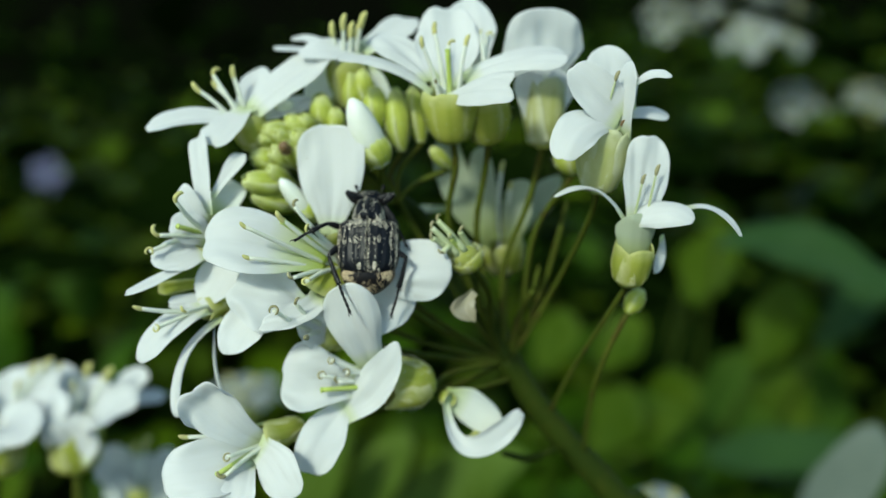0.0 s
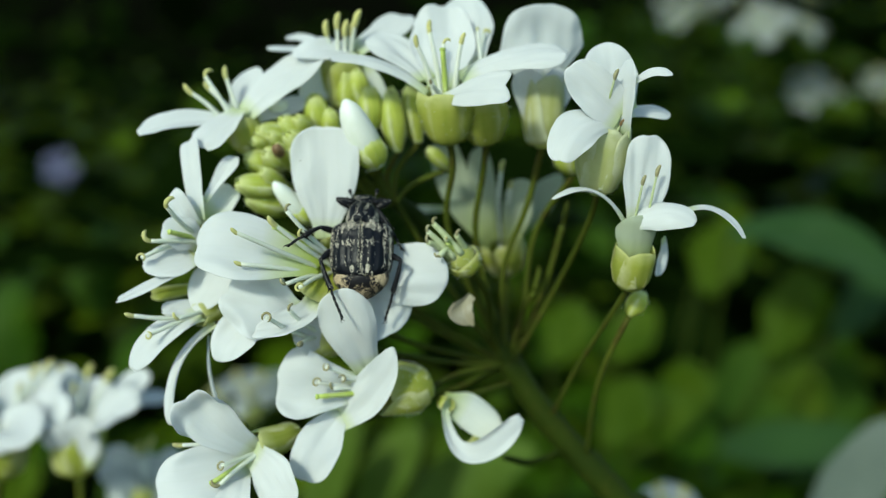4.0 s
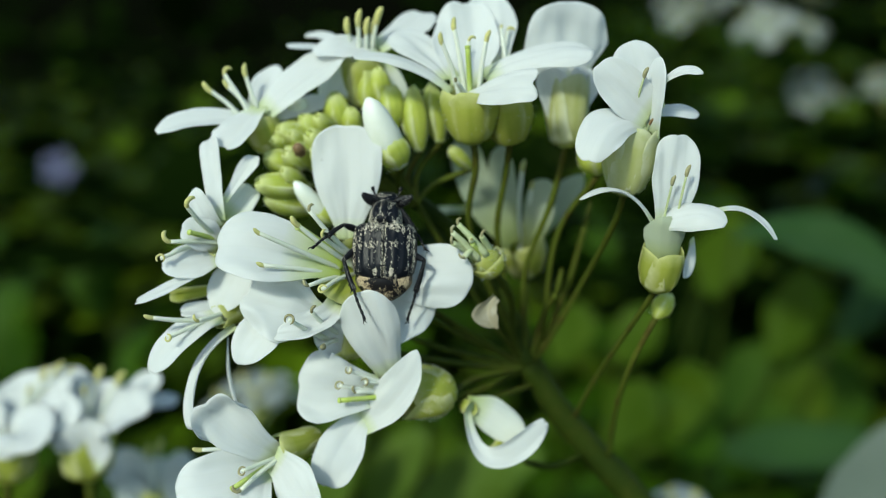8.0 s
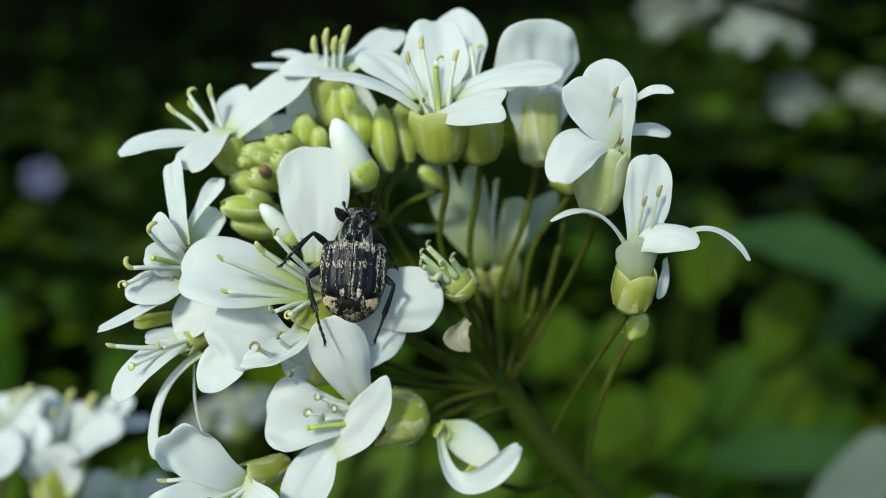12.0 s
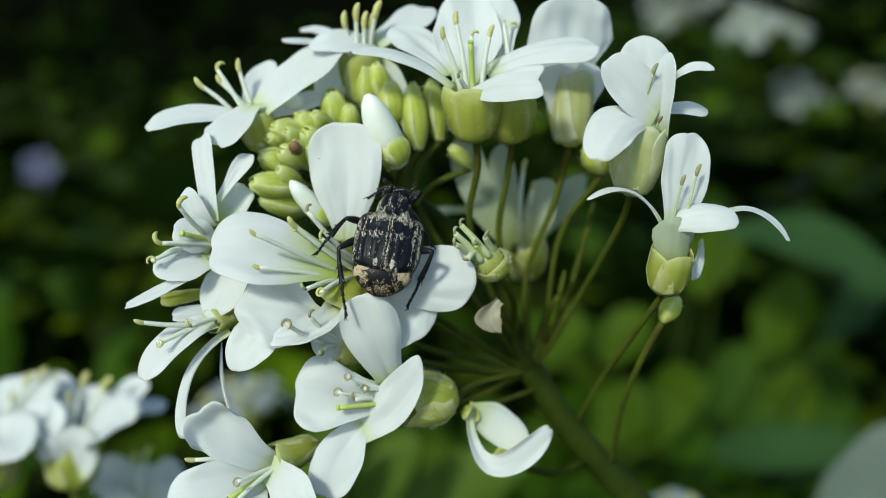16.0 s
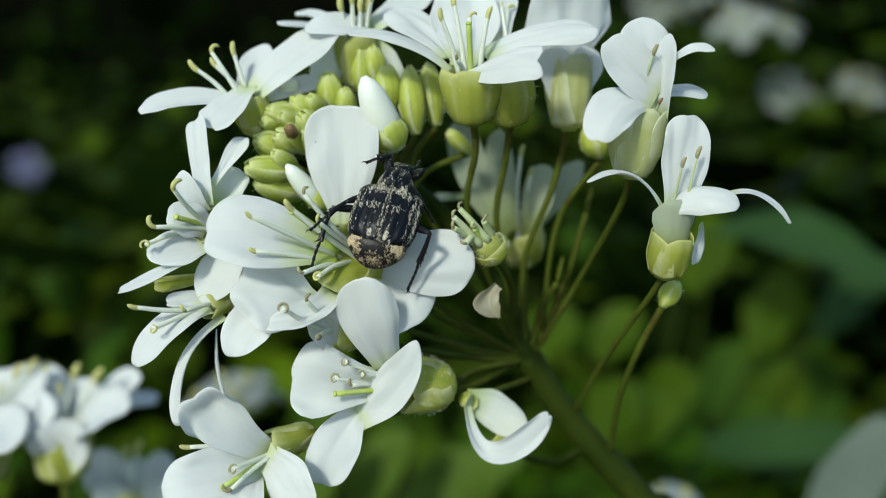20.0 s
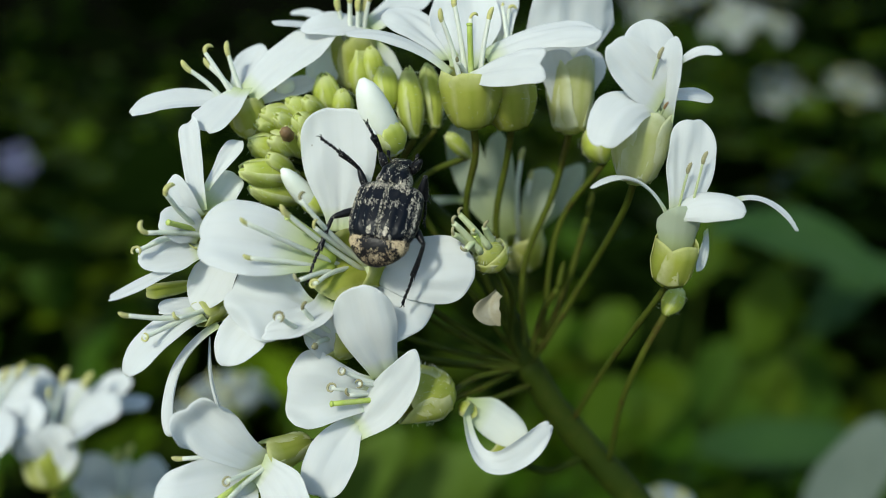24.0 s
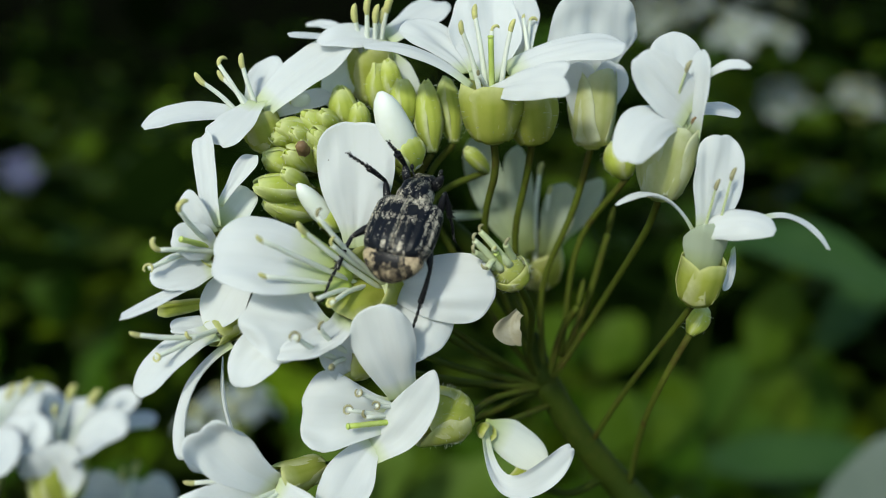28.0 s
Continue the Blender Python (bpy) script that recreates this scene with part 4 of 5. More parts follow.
part("blade", petal_mesh((0.5, 0, 1.2), (-0.2, -0.3, -0.4), (0.9, -0.2, -2.2), 2.1, V, mat=WITHERED, ripple=0.2, ragged=0.45, claw=0.6, wide=0.3, point=1.9, cup=0.5, notch=0.1), dried)

# the low one beside the stalk
flower("half-open white flower with two curled petals", (2.6, 77.5, -14.6), (1.9, 78.3, -14.3), [
    ((4.2, 77.0, -18.8), (9.4, 76.6, -15.3), 2.3, (0.6, -0.8, 0.1), dict(base=(2.1, 77.8, -14.2), claw=0.35, wide=0.8, cup=0.4, face_tip=(0.3, -0.9, 0.1), ragged=0.02, ripple=0.02)),
    ((4.7, 78.6, -15.5), (7.3, 78.2, -17.4), 3.4, (0.1, -1, 0.2), dict(base=(2.2, 78.0, -14.2), claw=0.5, wide=0.5, cup=-0.3, mat=PETAL_THIN)),
    ((5.8, 78.8, -17.6), (6.7, 79.0, -16.3), 1.6, (0.1, -1, 0.1), dict(base=(4.5, 78.6, -18.7), claw=0.6, mat=SEPAL, name="sepal")),
], [], None, [(4.7, 82.0, -14.4), (9.4, 88.0, -14.0)], cal_r=0.7, sepals=2)
twig = thing("side_twig", (8.3, 86.0, -21.5), "thin curved green side twig on the stalk", "twig")
part("shoot", tube_mesh("shoot", [(0, 0, 0), np.asarray((11.5, 88.0, -22.5)) - np.asarray((8.3, 86.0, -21.5)), np.asarray((15.6, 90.0, -21.2)) - np.asarray((8.3, 86.0, -21.5))], 0.3, 0.42, STEM, 10, 8), twig)

# buds at the growing tip
for foot, top, r, white, label in (
    ((-12.2, 79.0, 5.6), (-16.6, 75.5, 5.8), 1.15, 0.0, "plump pale green bud lying outward"),
    ((-11.9, 80.0, 3.7), (-16.1, 77.0, 4.6), 1.1, 0.0, "plump pale green bud lying outward"),
    ((-12.5, 79.5, 7.9), (-14.1, 76.0, 8.6), 1.0, 0.0, "small green bud at the tip of the head"),
    ((-11.9, 80.0, 7.5), (-13.0, 75.6, 9.2), 0.85, 0.0, "small green bud at the tip of the head"),
    ((-10.3, 80.0, 8.6), (-12.1, 76.0, 10.4), 1.1, 0.0, "small green bud at the tip of the head"),
    ((-12.0, 80.5, 9.9), (-15.1, 77.0, 11.0), 1.1, 0.0, "small green bud at the tip of the head"),
    ((-9.9, 81.0, 9.7), (-13.2, 78.0, 12.2), 1.1, 0.0, "small green bud at the tip of the head"),
    ((-9.4, 81.0, 10.8), (-10.1, 78.6, 14.4), 1.15, 0.0, "small green bud at the tip of the head"),
    ((-6.7, 81.5, 12.5), (-7.1, 79.0, 16.9), 1.1, 0.0, "tall green bud with pale tip"),
    ((-13.7, 79.6, 7.5), (-16.1, 77.0, 8.5), 1.1, 0.0, "small green bud at the tip of the head"),
    ((-9.9, 77.6, 2.3), (-13.1, 75.0, 5.9), 0.9, 1.0, "small opening bud with white petal tips"),
    ((-3.7, 76.5, 7.2), (-6.5, 73.4, 13.0), 1.42, 1.0, "large opening bud with rolled white petals"),
    ((-4.6, 80.0, 11.2), (-4.9, 79.0, 15.3), 1.1, 0.0, "green bud among white flowers"),
    ((-2.2, 80.0, 9.0), (-2.9, 78.8, 15.0), 1.1, 0.0, "green bud among white flowers"),
    ((-0.3, 81.0, 10.0), (-1.2, 80.0, 15.6), 1.0, 0.0, "green bud among white flowers"),
    ((-12.7, 78.6, 5.8), (-14.3, 75.4, 7.0), 0.75, 0.0, "tiny green bud at the tip of the head"),
    ((-11.1, 79.0, 7.4), (-11.6, 75.6, 9.0), 0.7, 0.0, "tiny green bud at the tip of the head"),
    ((-12.4, 80.0, 9.6), (-13.8, 76.4, 10.4), 0.75, 0.0, "tiny green bud at the tip of the head"),
    ((-10.4, 80.4, 10.7), (-11.5, 77.0, 12.1), 0.8, 0.0, "tiny green bud at the tip of the head"),
    ((-13.5, 80.0, 10.4), (-15.6, 77.0, 9.8), 0.8, 0.0, "tiny green bud at the tip of the head"),
    ((-8.5, 80.5, 10.2), (-8.4, 78.0, 13.0), 0.85, 0.0, "small green bud with a pale tip"),
    ((-5.6, 80.5, 13.4), (-6.1, 79.0, 16.9), 0.95, 0.0, "small green bud with a pale tip"),
    ((-14.1, 80.5, 12.9), (-12.8, 79.0, 13.7), 0.8, 1.0, "small white bud behind the green ones"),
    ((2.8, 82.0, 7.7), (0.6, 80.0, 9.5), 0.62, 0.0, "small pale bud under the topmost flower"),
    ((14.7, 80.0, 7.0), (13.2, 79.0, 10.0), 1.3, 0.0, "green bud below the shoulder flowers"),
):
    mid = (np.asarray(foot, float) + np.asarray((-4.5, 80.0, 5.9))) / 2 + np.array((0, 0.8, -0.6))
    bud(label, foot, top, r, [tuple(mid), (-2.6, 80.5, 4.3)] if foot[0] < 5 else [(11.2, 84.0, 1.2), (10.2, 87.0, -9.2)], white)
tip_spot = thing("withered_bud", (-12.8, 75.0, 8.9), "tiny brown withered bud among green ones", "flower bud")
part("husk", tube_mesh("husk", [(0.2, 1.6, -0.5), (0, 0.2, 0), (-0.1, -0.3, 0.1)], 0.55, 0.5, BROWN_SPOT, 8, 7, bulge=rounded, rough=0.2), tip_spot)

# thin stalks without their flowers, behind
for k, (a, b, c) in enumerate((((11.2, 84.0, -4.4), (10.1, 86.0, -6.8), (9.1, 88.0, -11.6)), ((14.2, 85.0, 2.3), (12.4, 86.5, -4.5), (9.7, 88.0, -11.3)))):
    st = thing("bare_stalk", b, "thin green bare flower stalk behind the open flowers", "stalk", "bare stalks")
    o = np.asarray(b, float)
    part("stalk", tube_mesh("stalk", [np.asarray(a) - o, (0, 0, 0), np.asarray(c) - o], 0.3, 0.34, PEDICEL_SHADED, 12, 8), st)
    part("seed_pod", tube_mesh("seed_pod", [np.asarray(a) - o, np.asarray(a) - o + np.array((0.6, 0.1, 2.6))], 0.32, 0.24, PEDICEL_SHADED, 8, 8, bulge=rounded), st)

# ---- the beetle: x to its right, y ahead, z to its back, in millimetres ----
beetle = new("beetle")
beetle.empty_display_size = 0.003
tagged(beetle, "small black beetle with pale tan scales climbing on white petals", "beetle")


def loft_mesh(name, rows, mat, sides=28, power=2.3, ridge=0.0, ribs=0, lumps=0.0):
    """A closed body from rows of (y, half width, height above, depth below, z of the middle)."""
    verts, faces = [], []
    for y, w, up, down, zc in rows:
        for k in range(sides):
            a = 2 * np.pi * k / sides
            c, s = math.cos(a), math.sin(a)
            x = w * math.copysign(abs(c) ** (2 / power), c)
            z = (up if s > 0 else down) * math.copysign(abs(s) ** (2 / power), s)
            if ridge and s > 0.1:
                z += ridge * math.cos(ribs * x / w * math.pi) * s
            z += lumps * noise.noise(Vector((x * 1.7, y * 1.7, 2.3 + z)))
            verts.append((x, y, zc + z))
    n = len(rows)
    for i in range(n - 1):
        for k in range(sides):
            k2 = (k + 1) % sides
            faces.append((i * sides + k, (i + 1) * sides + k, (i + 1) * sides + k2, i * sides + k2))
    faces.append(tuple(range(sides)))
    faces.append(tuple(range((n - 1) * sides, n * sides))[::-1])
    return mesh_of(name, np.array(verts) / 1000, faces, mat)


def wing_case_mesh(side):
    """One wing case: raised shoulder, ribs along it, a rounded end, a little apart from the other at the seam."""
    nu, nv = 22, 22
    top, under = [], []
    for j in range(nv):
        t = j / (nv - 1)
        y = 1.62 - 4.75 * t
        w = 2.70 * (0.93 + 0.07 * math.sin(min(1, t * 2.2) * math.pi / 2)) * (1 - 0.12 * smooth01(0.6, 1.0, t)) * math.sqrt(max(0.02, 1 - max(0, (t - 0.86) / 0.15) ** 2 * 0.75)) * (0.90 + 0.10 * smooth01(0, 0.07, t))
        h = 1.42 * (0.93 + 0.07 * math.sin(t * 3.1)) * (1 - 0.22 * smooth01(0.75, 1.0, t)) * (0.86 + 0.14 * smooth01(0, 0.15, t))
        for i in range(nu):
            u = i / (nu - 1)
            a = u * 1.72
            x = 0.035 + w * math.sin(min(a, 1.57)) ** 0.92
            z = h * max(-0.25, math.cos(a)) ** 1.0 if a < 1.57 else -h * 0.25 * (a - 1.57) / 0.15
            rib = 0.065 * math.cos(u * 2 * math.pi * 5.5) * smooth01(0.02, 0.12, u) * (1 - smooth01(0.85, 1, u)) * smooth01(0.02, 0.15, t) * (1 - smooth01(0.82, 0.97, t))
            hump = 0.10 * math.exp(-(((u - 0.62) / 0.12) ** 2 + ((t - 0.10) / 0.10) ** 2)) + 0.09 * math.exp(-(((u - 0.5) / 0.16) ** 2 + ((t - 0.86) / 0.08) ** 2))
            dent = -0.13 * math.exp(-(((u - 0.20) / 0.06) ** 2 + ((t - 0.27) / 0.05) ** 2)) - 0.10 * math.exp(-(((u - 0.42) / 0.06) ** 2 + ((t - 0.28) / 0.05) ** 2))
            rough = 0.03 * noise.noise(Vector((x * 4 * side, y * 4, 7)))
            up = rib + hump + dent + rough
            nx, nz = math.sin(a), math.cos(a)
            top.append((side * (x + nx * up), y, z + nz * up))
            under.append((side * max(0.03, x - 0.12 * nx), y + 0.03, z - 0.14 * max(0.3, nz)))
    m = nu * nv
    verts = np.array(top + under) / 1000
    faces = []

    def quad(a, b, c, d):
        faces.append((a, b, c, d) if side > 0 else (d, c, b, a))

    for j in range(nv - 1):
        for i in range(nu - 1):
            a, b, c, d = j * nu + i, j * nu + i + 1, (j + 1) * nu + i + 1, (j + 1) * nu + i
            quad(d, c, b, a)
            quad(m + a, m + b, m + c, m + d)
        quad(j * nu, m + j * nu, m + (j + 1) * nu, (j + 1) * nu)
        e = nu - 1
        quad((j + 1) * nu + e, m + (j + 1) * nu + e, m + j * nu + e, j * nu + e)
    for i in range(nu - 1):
        quad(i + 1, m + i + 1, m + i, i)
        o = (nv - 1) * nu
        quad(o + i, m + o + i, m + o + i + 1, o + i + 1)
    return mesh_of("wing_case", verts, faces, CHITIN)


part("abdomen", loft_mesh("abdomen", [(1.9, 1.2, 0.7, 0.9, -0.35), (1.2, 2.0, 0.9, 1.1, -0.4), (0, 2.3, 1.0, 1.2, -0.4), (-1.5, 2.25, 1.1, 1.2, -0.4),
                                      (-2.6, 2.05, 1.1, 1.1, -0.45), (-3.3, 1.7, 0.95, 0.9, -0.5), (-3.8, 1.1, 0.6, 0.6, -0.55), (-4.0, 0.4, 0.25, 0.25, -0.6)], CHITIN_LEG), beetle)
part("pygidium", loft_mesh("pygidium", [(-2.3, 2.2, 0.8, 0.3, -0.2), (-2.8, 2.42, 1.05, 0.5, -0.22), (-3.2, 2.40, 1.12, 0.6, -0.28), (-3.6, 2.2, 1.05, 0.6, -0.34),
                                        (-4.0, 1.85, 0.9, 0.5, -0.40), (-4.4, 1.38, 0.66, 0.35, -0.48), (-4.7, 0.9, 0.4, 0.2, -0.53), (-4.88, 0.4, 0.2, 0.1, -0.58)], CHITIN_TAN, 32, 2.2, 0, 0, 0.06), beetle,
     "tan scaled tail shield with black blotches")
for s in (-1, 1):
    part("wing_case", wing_case_mesh(s), beetle, "ribbed black wing case with pale scales")
pron = part("pronotum", loft_mesh("pronotum", [(1.5, 1.12, 0.8, 0.9, 0.0), (1.62, 1.34, 1.05, 1.0, 0.05), (1.85, 1.46, 1.2, 1.0, 0.05), (2.2, 1.46, 1.28, 1.0, 0.04), (2.6, 1.4, 1.26, 0.95, 0.0), (3.0, 1.30, 1.14, 0.95, -0.06), (3.35, 1.1, 0.98, 0.85, -0.12), (3.65, 0.95, 0.78, 0.7, -0.2), (3.82, 0.72, 0.5, 0.5, -0.28)], CHITIN_FORE, 40, 2.2, 0.13, 3, 0.28), beetle)
part("head", loft_mesh("head", [(3.7, 0.75, 0.5, 0.5, -0.3), (4.0, 0.85, 0.55, 0.5, -0.36), (4.3, 0.9, 0.45, 0.45, -0.45), (4.6, 0.82, 0.3, 0.35, -0.5), (4.74, 0.62, 0.16, 0.2, -0.55)], CHITIN_FORE, 20, 2.6, 0.04, 2, 0.08), beetle)
for s in (-1, 1):
    part("eye", loft_mesh("eye", [(3.8, 0.05, 0.05, 0.05, 0), (3.9, 0.22, 0.22, 0.22, 0), (4.05, 0.28, 0.28, 0.28, 0), (4.2, 0.22, 0.22, 0.22, 0), (4.3, 0.05, 0.05, 0.05, 0)], CHITIN_LEG, 12, 2.0), beetle).location = (s * 0.00078, 0, -0.0004)
    feeler = part("antenna", tube_mesh("antenna", [(s * 0.7, 4.25, -0.4), (s * 1.0, 4.5, -0.3), (s * 1.15, 4.75, -0.15)], 0.09, 0.07, CHITIN_LEG, 9, 6), beetle)
    part("club", tube_mesh("club", [(s * 1.1, 4.7, -0.18), (s * 1.22, 4.95, -0.05), (s * 1.2, 5.15, 0.0)], 0.17, 0.15, CHITIN_LEG, 7, 7, bulge=rounded), feeler)

LEG_SIZES = {"fore": (1.45, 1.5, 1.7), "mid": (2.3, 2.1, 2.4), "hind": (2.4, 2.8, 3.0)}


def build_leg(kind):
    """A leg along +z from its hip: thigh, shin with spines, and a foot of five joints with two claws."""
    a, b, c = LEG_SIZES[kind]
    fat = 1.25 if kind == "fore" else 1.0
    thigh = part("thigh", tube_mesh("thigh", [(0, 0, 0), (0.03, 0, a * 0.5), (0, 0, a)], 1, 1, CHITIN_LEG, 12, 8, bulge=lambda t: 0.15 + fat * 0.17 * math.sin(math.pi * min(1, t * 0.9 + 0.08)), rough=0.05), beetle)
    line = curve_points([(0, 0, 0), (0.06, 0, b * 0.5), (0, 0, b)], 10)
    v, f = tube_data(line, [fat * (0.15 + 0.10 * k / 9) for k in range(10)], 8)
    v, f = list(v), list(f)
    for k, z in enumerate((0.5, 0.75, 0.97)):
        sp, sf = tube_data([(0.12, 0, b * z), (0.32, 0.05, b * z + 0.16), (0.44, 0.06, b * z + 0.3)], [0.08, 0.05, 0.012], 5)
        f += [tuple(i + len(v) for i in face) for face in sf]
        v += list(sp)
    shin = part("shin", mesh_of("shin", np.array(v) / 1000, f, CHITIN_LEG), thigh)
    v, f = [], []
    for k in range(5):
        z0, z1 = b + c * k / 5.6, b + c * (k + 1) / 5.6
        x0, x1 = 0.05 * math.sin(k), 0.05 * math.sin(k + 1)
        sp, sf = tube_data([(x0, 0, z0 - 0.02), (x0, 0, z0 + 0.08), ((x0 + x1) / 2, 0, (z0 + z1) / 2), (x1, 0, z1 - 0.06), (x1, 0, z1)], [0.06, 0.10, 0.125, 0.15, 0.07], 7)
        f += [tuple(i + len(v) for i in face) for face in sf]
        v += list(sp)
    for s in (-1, 1):
        z1 = b + c * 5 / 5.6
        sp, sf = tube_data([(0, s * 0.03, z1 - 0.05), (0.08, s * 0.14, z1 + 0.16), (-0.04, s * 0.2, z1 + 0.34)], [0.06, 0.045, 0.012], 5)
        f += [tuple(i + len(v) for i in face) for face in sf]
        v += list(sp)
    part("foot", mesh_of("foot", np.array(v) / 1000, f, CHITIN_LEG), shin, "jointed foot with two claws")
    return thigh, shin


# hips in the beetle's space, and which way each knee points
LEGS = {
    "fore_left": ("fore", (-1.1, 3.5, -0.2), (-0.6, 1.3, 1.1)),
    "fore_right": ("fore", (1.1, 3.5, -0.4), (0.5, 1.5, 0.8)),
    "mid_left": ("mid", (-2.0, 1.2, -0.8), (-0.4, 0.6, 0.5)),
    "mid_right": ("mid", (2.0, 1.2, -0.8), (0.4, 0.6, 0.5)),
    "hind_left": ("hind", (-2.2, -0.2, -0.5), (-1.0, 0.4, 0.7)),
    "hind_right": ("hind", (1.8, -0.5, -0.8), (0.66, 0.2, 0.72)),
}
BUILT = {key: build_leg(kind) for key, (kind, _, _) in LEGS.items()}

# the beetle's way: seconds, the middle of its back (head axes), heading (degrees clockwise), nose up from the open side, roll
BODY = [
    (0, -4.80, 72.30, 0.33, 0.1, 14.2, 0.0),
    (5, -4.92, 72.30, 0.37, 0.0, 19.2, 0.0),
    (8, -4.94, 72.30, 0.40, 1.2, 13.0, 0.0),
    (10, -4.61, 71.90, 0.69, 5.5, 12.5, 0.0),
    (11, -4.75, 71.50, 0.85, 8.7, 5.3, 0.0),
    (12, -4.76, 71.20, 0.85, 3.9, 9.6, 0.0),
    (15, -4.80, 71.20, 0.84, 8.0, 20.4, 0.0),
    (17, -4.32, 71.20, 1.28, 11.9, 20.6, 0.0),
    (18, -4.50, 71.20, 1.38, 11.7, 21.3, 0.0),
    (20, -4.50, 71.20, 1.87, 17.2, 22.4, -8.0),
    (23, -4.61, 71.20, 2.32, 13.4, 23.4, -13.0),
    (25, -4.10, 71.20, 2.87, 15.8, 23.7, -18.0),
    (28, -4.45, 71.20, 2.72, 20.4, 23.0, -20.0),
]
# where each foot holds: seconds and a point of the flower head
FEET = {
    "fore_left": [(0, -5.3, 73.6, 3.6), (8, -5.2, 73.6, 3.7), (12, -4.8, 73.6, 4.2), (15, -4.6, 73.6, 3.7), (16, -5.6, 73.0, 4.4), (17, -5.6, 71.4, 5.3), (20, -6.3, 70.9, 5.7), (23, -5.7, 70.6, 9.1), (25, -6.4, 70.5, 9.4), (28, -5.8, 70.5, 8.8)],
    "fore_right": [(0, -4.3, 73.6, 3.6), (8, -4.4, 73.6, 3.7), (12, -4.0, 73.6, 4.2), (15, -3.8, 73.6, 3.7), (18, -3.3, 73.6, 4.3), (20, -2.9, 73.6, 4.6), (23, -3.1, 73.6, 5.0), (25, -2.4, 73.6, 5.5), (28, -2.4, 73.6, 5.2)],
    "mid_left": [(0, -10.9, 68.4, 0.1), (8, -10.7, 68.4, 0.0), (10, -10.7, 68.4, 0.1), (12, -10.5, 68.4, 0.5), (15, -10.4, 68.4, -0.3), (18, -10.1, 68.4, -0.7), (20, -10.8, 68.4, 0.0), (23, -10.5, 69.0, 2.9), (23.5, -10.9, 69.2, 5.8), (24, -9.6, 70.1, 8.0), (25, -7.6, 70.4, 9.3), (26, -8.7, 70.4, 8.0), (28, -8.8, 70.4, 7.9)],
    "mid_right": [(0, -1.5, 73.0, -0.2), (8, -1.6, 73.0, 0.0), (12, -1.4, 73.0, 0.3), (15, -1.5, 73.0, 0.5), (20, -1.1, 73.0, 1.2), (25, -1.6, 73.0, 1.1), (28, -0.6, 73.0, 1.2)],
    "hind_left": [(0, -6.0, 69.3, -6.2), (8, -6.3, 69.3, -6.1), (12, -6.9, 69.6, -5.9), (15, -7.2, 69.6, -5.4), (17, -8.6, 70.2, -5.7), (18, -11.1, 71.0, -3.8), (20, -10.8, 70.6, -3.4), (23, -10.8, 70.6, -3.6), (25, -10.6, 70.6, -3.4), (28, -10.9, 70.6, -3.5)],
    "hind_right": [(0, -2.8, 72.5, -6.7), (8, -3.1, 72.5, -6.4), (12, -3.3, 72.5, -6.1), (15, -3.1, 72.5, -5.1), (18, -3.5, 72.5, -4.6), (20, -3.0, 72.5, -4.8), (23, -3.1, 72.5, -5.5), (25, -3.5, 72.5, -5.1), (28, -4.1, 72.5, -6.1)],
}


def body_pose(x, y, z, heading, tilt, roll):
    """Its back looks out of the head towards the open side; the heading turns it within that plane."""
    m = pose(0, 0, 0, 90, 0, 0) @ pose(0, 0, 0, 0, 0, -heading) @ pose(0, 0, 0, -tilt, 0, 0) @ pose(0, 0, 0, 0, roll, 0)
    return HEAD @ Matrix.Translation((x / 1000, y / 1000, z / 1000)) @ m


def frame_along(way, hint):
    z = Vector(way).normalized()
    x = (Vector(hint) - z * z.dot(Vector(hint))).normalized()
    return Matrix((x, z.cross(x), z)).transposed()


def leg_poses(key, body, foot):
    """The thigh's pose in the beetle's space and the shin's in the thigh's, for a foot at a point of the head."""
    kind, hip, pole = LEGS[key]
    a, b, c = LEG_SIZES[kind]
    b = b + c
    hip = Vector(hip)
    end = (body.inverted() @ at(foot)) * 1000
    way = end - hip
    d = max(0.6, min(way.length, (a + b) * 0.985))
    if d < abs(b - a) + 0.15:
        d = abs(b - a) + 0.15
    way.normalize()
    along = (a * a - b * b + d * d) / (2 * d)
    off = math.sqrt(max(0.0, a * a - along * along))
    out = Vector(pole) - way * way.dot(Vector(pole))
    knee = hip + way * along + out.normalized() * off
    end = hip + way * d
    r1 = frame_along(knee - hip, pole)
    r2 = frame_along(end - knee, pole)
    thigh = Matrix.Translation(hip / 1000) @ r1.to_4x4()
    shin = Matrix.Translation((0, 0, a / 1000)) @ (r1.inverted() @ r2).to_4x4()
    return thigh, shin


def held(rows, t):
    """A row's values at a time, on a straight line between its neighbours."""
    times = [r[0] for r in rows]
    return [float(np.interp(t, times, [r[k] for r in rows])) for k in range(1, len(rows[0]))]

